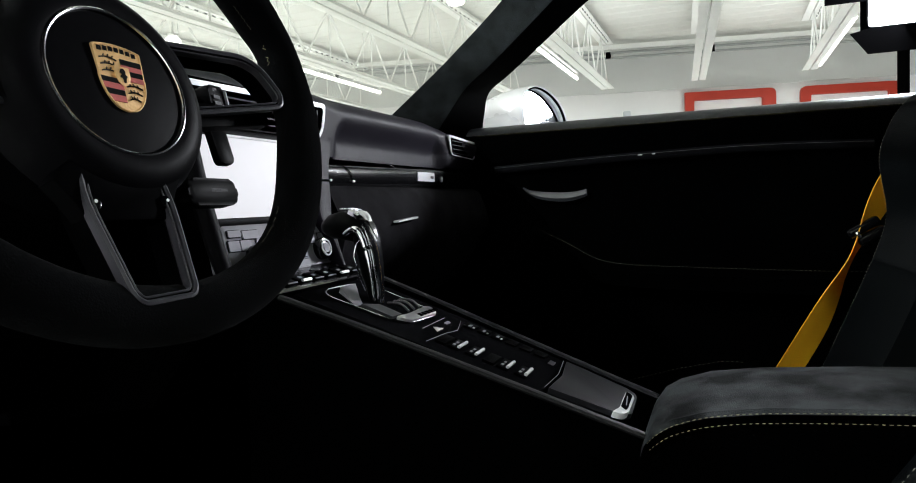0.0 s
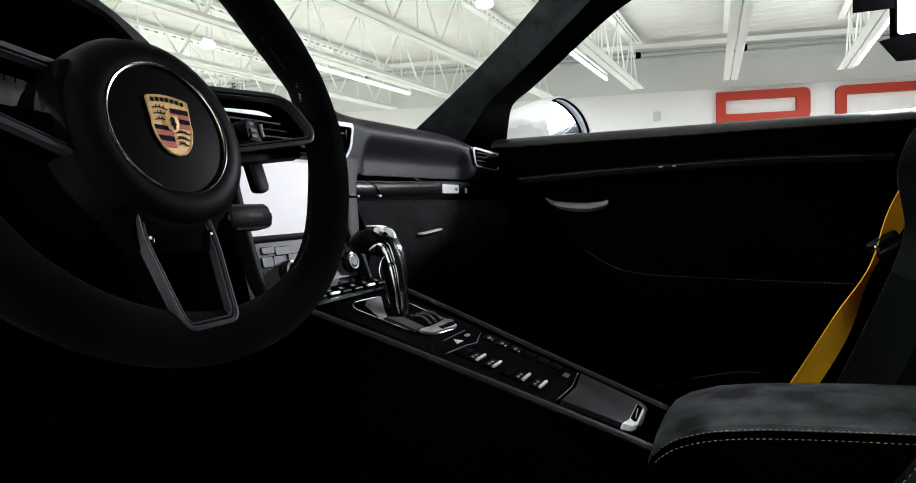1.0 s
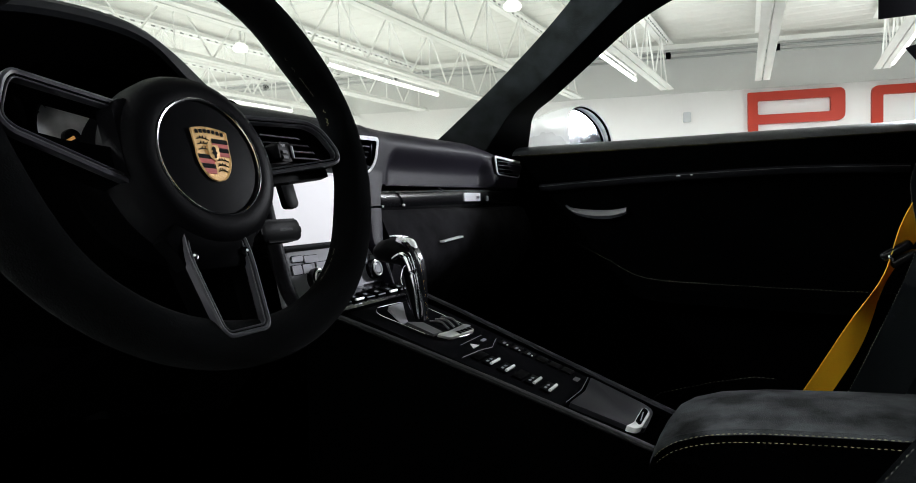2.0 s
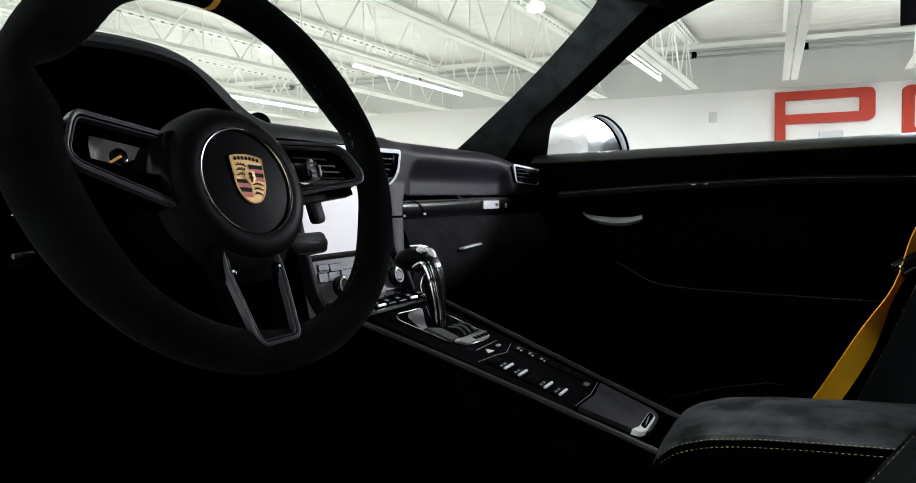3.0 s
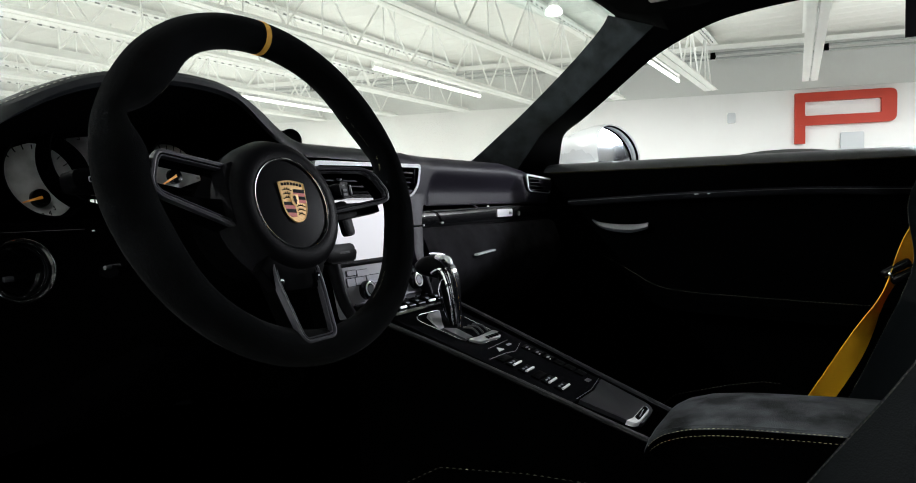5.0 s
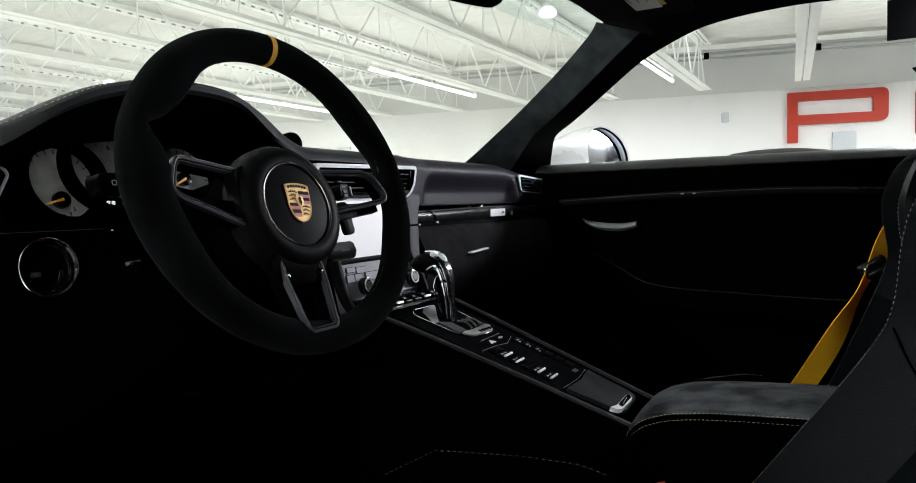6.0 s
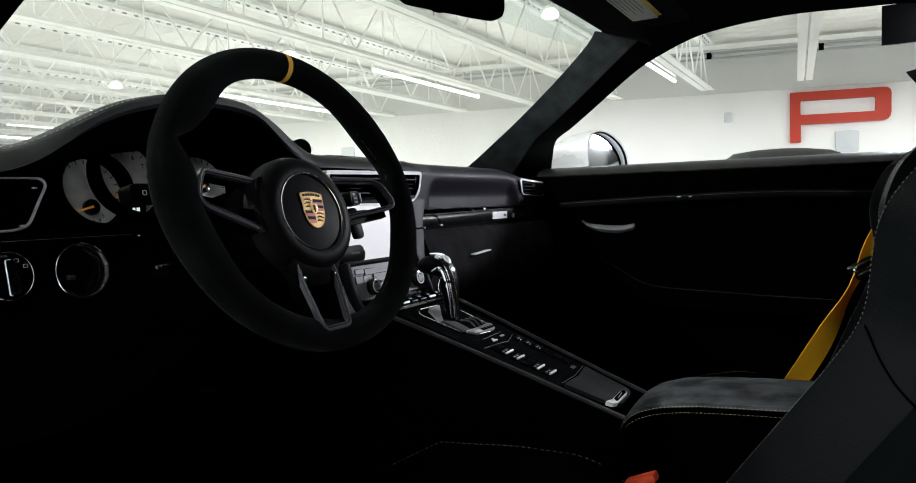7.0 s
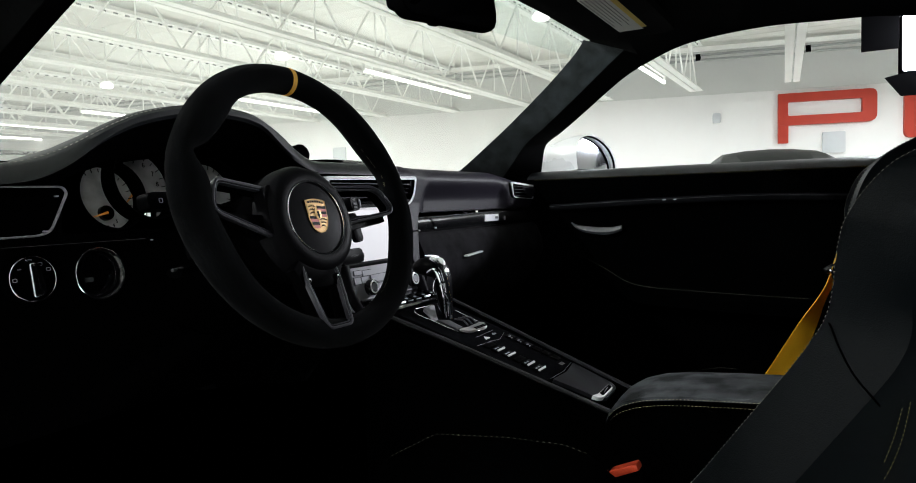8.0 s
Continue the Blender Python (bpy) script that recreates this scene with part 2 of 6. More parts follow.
def slab(outline, depth, bevel=0.0, m=None, seg=2):
    """A plate: an outline in x, y pushed down along -z by depth, its rim bevelled."""
    bm = bmesh.new()
    top = [bm.verts.new((p[0], p[1], 0)) for p in outline]
    low = [bm.verts.new((p[0], p[1], -depth)) for p in outline]
    f = bm.faces.new(top)
    bm.faces.new(low[::-1])
    k = len(top)
    for i in range(k):
        bm.faces.new((top[i], low[i], low[(i + 1) % k], top[(i + 1) % k]))
    if bevel:
        bmesh.ops.bevel(bm, geom=list(f.edges), offset=bevel, segments=seg, profile=0.6, affect="EDGES")
    if m is not None:
        bm.transform(m)
    return bm


def rounded(pts, r, n=4):
    """An outline with rounded corners."""
    out, k = [], len(pts)
    rs = r if isinstance(r, (list, tuple)) else [r] * k
    for i in range(k):
        p, a, b = Vector(pts[i]), Vector(pts[i - 1]), Vector(pts[(i + 1) % k])
        q = min(rs[i], 0.49 * (a - p).length, 0.49 * (b - p).length)
        s, e = p + (a - p).normalized() * q, p + (b - p).normalized() * q
        for j in range(n + 1):
            t = j / n
            out.append((1 - t) ** 2 * s + 2 * t * (1 - t) * p + t * t * e)
    return out


def rect(x0, y0, x1, y1):
    return [(x0, y0), (x1, y0), (x1, y1), (x0, y1)]


def frame_bm(outline, width, depth, m=None, bevel=0.0):
    """A flat ring: an outline, inset by width, with depth along -z."""
    o = [Vector(p) for p in outline]
    k = len(o)
    area2 = sum(o[i].x * o[(i + 1) % k].y - o[(i + 1) % k].x * o[i].y for i in range(k))
    sign = 1 if area2 > 0 else -1
    inner = []
    for i in range(k):
        d = (o[(i + 1) % k] - o[i - 1]).normalized()
        inner.append(o[i] + Vector((-d.y, d.x)) * width * sign)
    bm = bmesh.new()
    rows = [[bm.verts.new((p.x, p.y, z)) for p in ring] for ring, z in ((o, -depth), (o, 0), (inner, 0), (inner, -depth))]
    if bevel:
        mid = [(a + b) / 2 for a, b in zip(o, inner)]
        for v, p, q in zip(rows[1], o, mid):
            v.co.z -= bevel
        for v in rows[2]:
            v.co.z -= bevel
        rows.insert(2, [bm.verts.new((p.x, p.y, 0)) for p in mid])
    rows.append(rows[0])
    for a, b in zip(rows, rows[1:]):
        for i in range(k):
            j = (i + 1) % k
            bm.faces.new((a[i], a[j], b[j], b[i]))
    if m is not None:
        bm.transform(m)
    return bm


def disc(r, depth, m=None, seg=32, bevel=0.0):
    return slab([(r * math.cos(2 * math.pi * i / seg), r * math.sin(2 * math.pi * i / seg)) for i in range(seg)], depth, bevel, m)


def ring(R, r, m=None, seg=48, tube_seg=8, flat=1.0):
    pts = [(R * math.cos(2 * math.pi * i / seg), R * math.sin(2 * math.pi * i / seg), 0) for i in range(seg)]
    bm = tube(pts, r, tube_seg, True, (0, 0, 1), flat)
    if m is not None:
        bm.transform(m)
    return bm


def basis(origin, xa, ya):
    xa, ya = V3(xa).normalized(), V3(ya).normalized()
    za = xa.cross(ya).normalized()
    ya = za.cross(xa)
    m = Matrix((xa, ya, za)).transposed().to_4x4()
    m.translation = origin
    return m


def stitches(name, pts, parent, material="stitch", length=0.004, gap=0.003, r=0.0006, up=(0, 0, 1)):
    """A row of thread stitches along a path, as one joined part."""
    pts = [V3(p) for p in pts]
    dist = [0.0]
    for a, b in zip(pts, pts[1:]):
        dist.append(dist[-1] + (b - a).length)

    def at(s):
        for i in range(len(pts) - 1):
            if s <= dist[i + 1]:
                return pts[i].lerp(pts[i + 1], (s - dist[i]) / max(1e-9, dist[i + 1] - dist[i]))
        return pts[-1]

    verts, faces, s = [], [], 0.0
    while s + length < dist[-1]:
        a, b = at(s), at(s + length)
        d = (b - a).normalized()
        u = V3(up)
        sx = d.cross(u).normalized() * r
        w = sx.cross(d).normalized() * r
        k = len(verts)
        mid = (a + b) / 2 + w * 0.8
        for q, f in ((a, 0.5), (mid, 1.0), (b, 0.5)):
            verts += [q + sx * f, q + w * f, q - sx * f, q - w * f]
        for o in (0, 4):
            faces += [(k + o + i, k + o + (i + 1) % 4, k + o + 4 + (i + 1) % 4, k + o + 4 + i) for i in range(4)]
        s += length + gap
    me = bpy.data.meshes.new(name)
    me.from_pydata(verts, [], faces)
    me.materials.append(M[material])
    ob = new(name, me)
    ob.parent = parent
    ob["kind"] = "stuff"
    return ob


def inset(o, w):
    """An outline drawn in by w."""
    k = len(o)
    turn = 1 if sum(o[i].x * o[(i + 1) % k].y - o[(i + 1) % k].x * o[i].y for i in range(k)) > 0 else -1
    out = []
    for i in range(k):
        d = (o[(i + 1) % k] - o[i - 1]).normalized()
        out.append(o[i] + Vector((-d.y, d.x)) * w * turn)
    return out


# ---- showroom ----
WQ, WU, WN = V3((10.59, 3.19, 0)), V3((0.215, -0.977, 0)).normalized(), V3((0.977, 0.215, 0)).normalized()


def wall_at(s, z, out=0.0):
    return WQ + WU * s + V3((0, 0, z)) - WN * out


def wall_frame(s, z, out=0.0):
    return basis(wall_at(s, z, out), WU, (0, 0, 1))


floor = tagged(part("floor", box(2.5, 4.5, -0.05, 26, 34, 0.1), "concrete", smooth=False), "pale polished showroom floor", "floor", kind="structure")
back = tagged(part("wall_east", join(slab(rect(-17, 0, 13, 2.5), 0.2, m=wall_frame(0, 0))), "wall", smooth=False), "white painted showroom wall carrying red sign", "wall", kind="structure")
upper = tagged(part("wall_east_upper", slab(rect(-17, 2.5, 13, 3.5), 0.2, m=wall_frame(0, 0, 0.02)), "band", smooth=False), "pale grey upper wall panel above white wall", "wall", kind="structure")
ceiling = bmesh.new()
rib = []
x = -7.0
while x < 15:
    rib += [(x, 3.29), (x + 0.10, 3.29), (x + 0.125, 3.281), (x + 0.20, 3.281), (x + 0.225, 3.29)]
    x += 0.30
rows = [[(px, y, pz) for px, pz in rib] for y in (-9.0, 21.0)]
ceiling = loft(rows, False)
tagged(part("ceiling", ceiling, "deck", smooth=False), "cream white corrugated steel roof deck", "ceiling", kind="structure")
tagged(part("wall_north", box(3, 21.1, 1.7, 24, 0.2, 3.6), "far_wall", smooth=False), "plain grey showroom end wall", "wall", kind="structure")
tagged(part("wall_south", box(3, -9.1, 1.7, 24, 0.2, 3.6), "wall", smooth=False), "plain white showroom side wall", "wall", kind="structure")
tagged(part("wall_west", box(-7.1, 6, 1.7, 0.2, 30, 3.6), "wall", smooth=False), "plain white showroom wall behind the car", "wall", kind="structure")


def roof_joist():
    j = thing("roof_joist", "white steel open web roof joist under deck", "roof joist", "roof joists")
    x0, x1 = -6.5, 10.4
    for name, z, h in (("bottom_chord", 2.52, 0.05), ("top_chord", 3.22, 0.06)):
        part(name, join(box((x0 + x1) / 2, -0.035, z, x1 - x0, 0.05, h), box((x0 + x1) / 2, 0.035, z, x1 - x0, 0.05, h),
                        box((x0 + x1) / 2, -0.055, z - h / 2, x1 - x0, 0.09, 0.008), box((x0 + x1) / 2, 0.055, z - h / 2, x1 - x0, 0.09, 0.008)), "steel", j, smooth=False)
    web = []
    n = 16
    step = (x1 - x0) / n
    for i in range(n):
        a = x0 + i * step
        web += [tube([(a, 0, 2.54), (a + step / 2, 0, 3.2)], 0.012, 5), tube([(a + step / 2, 0, 3.2), (a + step, 0, 2.54)], 0.012, 5),
                tube([(a + step / 2, 0.0, 2.54), (a + step / 2, 0, 3.2)], 0.009, 5)]
    for w in web:
        part("web_bar", w, "steel", j)
    # Dark bars paint the shaded deck flute openings along the top chord.
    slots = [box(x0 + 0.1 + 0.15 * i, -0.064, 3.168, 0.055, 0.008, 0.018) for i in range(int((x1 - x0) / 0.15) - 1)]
    ob = part("flute_shade_row", join(*slots), "slot", j, smooth=False)
    ob["kind"] = "stuff"
    return j


first = roof_joist()
JOISTS = [-4.1, -2.75, -1.35, 0.02, 1.5, 2.93, 4.26, 5.63, 7.0, 8.4, 9.8, 11.2, 12.6, 14.0, 15.4]
first.matrix_world = pose(0, JOISTS[0], 0)
for jy in JOISTS[1:]:
    copy_thing(first, pose(0, -0.47, 0, 0, 0, 3.4) if jy == 0.02 else pose(0, jy, 0))


def tube_lamp():
    f = thing("tube_lamp", "bright white fluorescent tube lamp under roof joists", "ceiling lamp", "tube lamps")
    part("tube", tube([(-1.37, 0, 0), (1.37, 0, 0)], 0.024, 10), "tube", f, "glowing white tube")
    part("housing", join(box(0, 0.0, 0.085, 2.8, 0.036, 0.018, 0.005), box(1.385, 0, 0.036, 0.014, 0.03, 0.09), box(-1.385, 0, 0.036, 0.014, 0.03, 0.09)), "steel", f)
    for hx in (-0.9, 0.9):
        part("hanger", tube([(hx, 0, 0.09), (hx, 0, 0.78)], 0.006, 6), "steel", f)
    return f


lamp0 = tube_lamp()
lamp0.matrix_world = pose(7.3, TUBE_ROWS[0], 2.5)
for ty in TUBE_ROWS[1:]:
    copy_thing(lamp0, pose(TUBE_X.get(ty, 7.3), ty, 2.5))
# Unseen tube copies to go with the added fill lights.
for tx, ty, power in NEAR_FILL_ROWS:
    copy_thing(lamp0, pose(tx, ty, 2.5))


def bay_lamp():
    f = thing("bay_lamp", "round white glowing bay lamp hanging from roof", "ceiling lamp", "bay lamps")
    part("lens", loft([[(r * math.cos(2 * math.pi * i / 24), r * math.sin(2 * math.pi * i / 24), z) for i in range(24)] for r, z in ((0.060, 0.03), (0.076, 0.012), (0.078, -0.012), (0.068, -0.026), (0.044, -0.034), (0.010, -0.037))]), "tube", f, "glowing round lens")
    part("stem", tube([(0, 0, 0.0), (0, 0, 0.76)], 0.012, 6), "steel", f)
    part("cap", disc(0.05, 0.03, seg=20, bevel=0.006, m=pose(0, 0, 0.075)), "steel", f)
    return f


b0 = bay_lamp()
b0.matrix_world = pose(4.95, 1.93, 2.52)
for bx, by in ((4.84, 4.95), (4.82, 8.0), (5.85, 7.4)):
    copy_thing(b0, pose(bx, by, 2.52))

# wall pipe with brackets
pipe = thing("wall_pipe", "grey metal pipes with dark brackets along upper wall", "pipe")
part("pipe", tube([wall_at(-12, 3.10, 0.3), wall_at(9, 3.10, 0.3)], 0.02, 8), "pipe", pipe)
part("pipe", tube([wall_at(-12, 3.02, 0.3), wall_at(9, 3.02, 0.3)], 0.02, 8), "pipe", pipe)
part("rail_beam", slab(rect(-12, 3.155, 9, 3.225), 0.05, m=wall_frame(0, 0, 0.33)), "steel", pipe, "white beam over the pipes", smooth=False)
for s in (-8.0, -5.4, -2.9, -0.9, 1.65, 3.25, 5.9):
    part("bracket", box(0, 0, 0, 0.07, 0.07, 0.10, m=Matrix.Translation(wall_at(s, 3.06, 0.3))), "black", pipe)



def band_bm(outer, inner, depth, m):
    """A flat ring between two outlines of as many points."""
    bm = bmesh.new()
    rows = [[bm.verts.new((p[0], p[1], z)) for p in o] for o, z in ((outer, -depth), (outer, 0), (inner, 0), (inner, -depth))]
    rows.append(rows[0])
    k = len(outer)
    for a, b in zip(rows, rows[1:]):
        for i in range(k):
            bm.faces.new((a[i], a[(i + 1) % k], b[(i + 1) % k], b[i]))
    bm.transform(m)
    return bm


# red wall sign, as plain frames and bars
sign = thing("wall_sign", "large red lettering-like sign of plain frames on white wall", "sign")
part("sign_frame", band_bm(rounded(rect(2.86, 1.93, 4.25, 2.43), [0.005, 0.12, 0.1, 0.005]), rounded(rect(3.0, 2.075, 4.05, 2.295), 0.03), 0.08, wall_frame(0, 0, 0.08)), "sign", sign, smooth=False)
part("sign_bar", slab(rect(2.86, 1.65, 3.005, 1.929), 0.08, m=wall_frame(0, 0, 0.08)), "sign", sign, smooth=False)
part("sign_frame", band_bm(rounded(rect(4.62, 1.65, 6.06, 2.42), 0.1), rounded(rect(4.77, 1.79, 5.91, 2.285), 0.03), 0.08, wall_frame(0, 0, 0.08)), "sign", sign, smooth=False)
for s0, z0, w, h in ((3.5, 1.47, 0.32, 0.33), (-4.97, 1.72, 0.26, 0.25), (1.88, 2.03, 0.12, 0.16)):
    p = thing("wall_box", "small pale grey box mounted on white wall", "wall box", "wall boxes")
    part("cover", slab(rounded(rect(s0, z0, s0 + w, z0 + h), 0.02), 0.06, 0.008, m=wall_frame(0, 0, 0.062)), "box_grey", p)
    part("backplate", slab(rect(s0 - 0.01, z0 - 0.01, s0 + w + 0.01, z0 + h + 0.01), 0.004, m=wall_frame(0, 0, 0.003)), "steel", p, smooth=False)


def parked_car():
    c = thing("parked_car", "dark parked car with tinted glass near sign wall", "car")
    prof = [(-2.1, 0.35), (-2.15, 0.7), (-1.9, 0.86), (-1.15, 0.95), (1.5, 0.98), (2.0, 0.85), (2.1, 0.5), (2.0, 0.3)]
    body = loft([[(px * k, w, pz - d) for px, pz in prof] for w, k, d in ((-0.88, 0.96, 0.03), (-0.8, 1.0, 0), (0.8, 1.0, 0), (0.88, 0.96, 0.03))])
    part("body", body, "carpaint", c)
    st = [(-1.45, 0.70, 0.02), (-1.05, 0.69, 0.20), (-0.6, 0.68, 0.34), (0.0, 0.67, 0.41), (0.55, 0.67, 0.40), (1.0, 0.68, 0.32), (1.4, 0.69, 0.18), (1.75, 0.70, 0.02)]
    arch = [(-1.0, 0.0), (-0.96, 0.35), (-0.86, 0.75), (-0.70, 0.93), (-0.35, 1.0), (0, 1.02), (0.35, 1.0), (0.70, 0.93), (0.86, 0.75), (0.96, 0.35), (1.0, 0.0)]
    part("cabin", loft([[(px, w * a, 0.92 + h * b) for a, b in arch] for px, w, h in st], False), "carpaint", c, "dark cabin roof")
    for sy in (-1, 1):
        part("side_window", loft([[(px, sy * (w * q + 0.004), 0.92 + h * b) for q, b in ((0.985, 0.12), (0.96, 0.35), (0.885, 0.68))] for px, w, h in st[1:-1]], False), "carglass", c, "tinted side glass")
    part("rear_window", loft([[(px - 0.006, w * a, 0.925 + h * 0.99 * (1 - 0.08 * abs(a))) for a in (-0.7, -0.35, 0, 0.35, 0.7)] for px, w, h in st[1:3]], False), "carglass", c, "tinted rear glass")
    for wx in (-1.25, 1.3):
        for wy in (-0.8, 0.8):
            w = part("wheel", disc(0.3, 0.2, m=pose(wx, wy + (0.1 if wy > 0 else -0.1), 0.32, 90 if wy < 0 else -90), seg=24, bevel=0.03), "rubber", c)
            part("rim", disc(0.2, 0.02, m=pose(wx, wy + (0.115 if wy > 0 else -0.115), 0.32, 90 if wy < 0 else -90), seg=16), "alu", w)
    return c


pc = parked_car()
pc.matrix_world = pose(7.2, 0.22, 0, 0, 0, 8)

# studio lamp with barn doors on a stand, past the passenger side
fl = thing("studio_lamp", "bright studio lamp with black barn doors on stand", "studio lamp")
FM = basis((1.64, 0, 0), (0, -1, 0), (0, 0, 1))
part("lamp_face", slab(rounded(rect(0.605, 1.240, 0.78, 1.43), 0.01), 0.02, m=FM), "flood", fl, "glowing white lamp face")
part("housing", slab(rounded(rect(0.600, 1.235, 0.785, 1.435), 0.02), 0.1, 0.01, m=FM @ Matrix.Translation((0, 0, -0.022))), "black", fl)
part("barn_door", slab(rect(0.49, 1.312, 0.595, 1.435), 0.004, m=FM), "black", fl, smooth=False)
part("barn_door", slab([(0.555, 1.222), (0.60, 1.232), (0.79, 1.232), (0.83, 1.16), (0.60, 1.16)], 0.004, m=FM), "black", fl, smooth=False)
part("stand_pole", tube([(1.70, -0.70, 0.02), (1.70, -0.70, 1.30)], 0.016, 8), "black", fl)
for k in range(3):
    a = radians(120 * k + 20)
    part("stand_leg", tube([(1.70, -0.70, 0.5), (1.70 + 0.4 * math.cos(a), -0.70 + 0.4 * math.sin(a), 0.01)], 0.01, 6), "black", fl)

# ---- car shell ----
PIL_WS = [(0.64, 0.50, 0.925), (0.62, 0.435, 0.958), (0.616, 0.365, 1.008), (0.61, 0.30, 1.055), (0.595, 0.195, 1.135), (0.575, 0.115, 1.20), (0.545, 0.085, 1.222)]
PIL_WIN = [(0.775, 0.287, 0.925), (0.757, 0.274, 0.965), (0.733, 0.2535, 1.006), (0.695, 0.198, 1.031), (0.655, 0.135, 1.062), (0.61, 0.022, 1.130), (0.59, -0.035, 1.156)]
RAIL = [(0.59, -0.035, 1.156), (0.575, -0.132, 1.188), (0.57, -0.268, 1.201), (0.57, -0.39, 1.198), (0.57, -0.56, 1.182), (0.57, -0.9, 1.10)]


def a_pillar(sign, name, label, upper, lower, material):
    top, low = smooth_path(upper, 5), smooth_path(lower, 5)
    rings = []
    for a, b in zip(top, low):
        inn = a.lerp(b, 0.52) + V3((-sign * 0.022, -0.030, 0.0))
        out = (a + b) / 2 + V3((sign * 0.05, 0.03, 0.02))
        rings.append([a, a.lerp(inn, 0.55), inn, b.lerp(inn, 0.5), b, b.lerp(out, 0.6), out, a.lerp(out, 0.5)])
    t = thing(name, label, "pillar trim")
    inner = [[q.lerp(r[2], 0.0) for q in r[:3]] + [r[2] + (r[7] - r[2]) * 0.3, r[7]] for r in rings]
    part("pillar_cover", loft(inner), material, t)
    # Window half of the cover: its shade is painted as a separate black.
    part("shaded_half", loft([[r[2] + (r[4] - r[2]) * 0.02 + V3((0, -0.0004, 0)), r[3], r[4], r[5], r[6], r[7]] for r in rings]), "pillar_shade", t, "window half of the pillar, its shade in the colour")
    return t


# Black that carries the shade on the pillar's window half.
M["pillar_shade"] = mat("pillar_shade_black", (0.0016, 0.0017, 0.0019), 0.7, bump=0.3, scale=400, spec=0.03)
webbing = M["yellow"].node_tree
thin, both = webbing.nodes.new("ShaderNodeBsdfTranslucent"), webbing.nodes.new("ShaderNodeMixShader")
thin.inputs[0].default_value = (0.95, 0.46, 0.01, 1)
both.inputs[0].default_value = 0.2
webbing.links.new(webbing.nodes["Principled BSDF"].outputs[0], both.inputs[1])
webbing.links.new(thin.outputs[0], both.inputs[2])
webbing.links.new(both.outputs[0], webbing.nodes["Material Output"].inputs[0])

M["pillar"] = mat("charcoal_suede", (0.017, 0.021, 0.023), 0.95, bump=0.8, scale=700, vary=0.5, spots=0.16, sheen=0.15, big=24, spec=0.1)
a_pillar(1, "windscreen_pillar", "charcoal suede windscreen pillar trim beside side window", PIL_WS, PIL_WIN, "pillar")
DRV_WS = [(-0.60, 0.42, 0.934), (-0.609, 0.30, 0.980), (-0.617, 0.20, 1.018), (-0.624, 0.10, 1.056), (-0.630, 0.0, 1.094), (-0.632, -0.06, 1.117)]
a_pillar(-1, "windscreen_pillar", "black windscreen pillar at the driver door opening", DRV_WS, [(px - 0.09, py - 0.03, pz + 0.03) for px, py, pz in DRV_WS], "black")

roof = thing("roof_lining", "black suede roof lining with curved side rails", "roof lining")
sec = []
rail = smooth_path(RAIL, 5)
for i, p in enumerate(rail):
    z = p.z + 0.012
    y = p.y
    front = 0.085 if i == 0 else y
    prof = [(-p.x - 0.05, p.z + 0.06), (-p.x, p.z), (-p.x * 0.94, p.z + 0.02), (-p.x * 0.8, p.z + 0.035), (-0.3, p.z + 0.05), (0, p.z + 0.055), (0.3, p.z + 0.05), (p.x * 0.8, p.z + 0.035), (p.x * 0.94, p.z + 0.02), (p.x, p.z), (p.x + 0.05, p.z + 0.06)]
    sec.append([(px, y, pz) for px, pz in prof])
lead = [(px, 0.085 - 0.02 * abs(px) + 0.0, 1.222 if abs(px) < 0.56 else pz) for (px, y, pz) in sec[0]]
part("lining", loft([lead] + sec, False), "suede", roof)
part("roof_skin", loft([[(q[0] * 1.02, q[1], q[2] + 0.05) for q in r] for r in sec], False), "body", roof, "silver painted roof panel")

ws = thing("windscreen", "clear windscreen glass above the dashboard", "windscreen")
lo_e = [(x, 0.80 - 0.55 * x * x, 0.92) for x in np.linspace(-0.76, 0.76, 15)]
hi_e = [(x, 0.12 - 0.08 * x * x, 1.252) for x in np.linspace(-0.64, 0.64, 15)]
g = part("pane", loft([lo_e, [((a[0] + b[0]) / 2, (a[1] + b[1]) / 2 + 0.01, (a[2] + b[2]) / 2 + 0.012) for a, b in zip(lo_e, hi_e)], hi_e], False), "glass", ws)
g.visible_shadow = False

shade_lo = [(a[0] + (b[0] - a[0]) * 0.86, a[1] + (b[1] - a[1]) * 0.86 - 0.004, a[2] + (b[2] - a[2]) * 0.86 + 0.0015) for a, b in zip(lo_e, hi_e)]
shade = part("shade_band", loft([shade_lo, [(a[0], a[1] - 0.003, a[2] - 0.003) for a in hi_e]], False), "tint", ws, "faint blue-green tinted top band")
shade.visible_shadow = False
part("black_border", tube([(a[0], a[1] + 0.002, a[2] + 0.002) for a in hi_e], 0.008, 6), "black", ws, "black printed glass border")
part("black_border", tube([(a[0], a[1] + 0.004, a[2] + 0.002) for a in lo_e], 0.006, 6), "black", ws, "black printed glass border")
wiper = part("wiper_arm", tube(smooth_path([(0.10, 0.80, 0.945), (0.26, 0.66, 0.966), (0.40, 0.645, 0.970), (0.48, 0.63, 0.966)], 4), 0.004, 6), "black", ws, "black wiper resting on the glass")
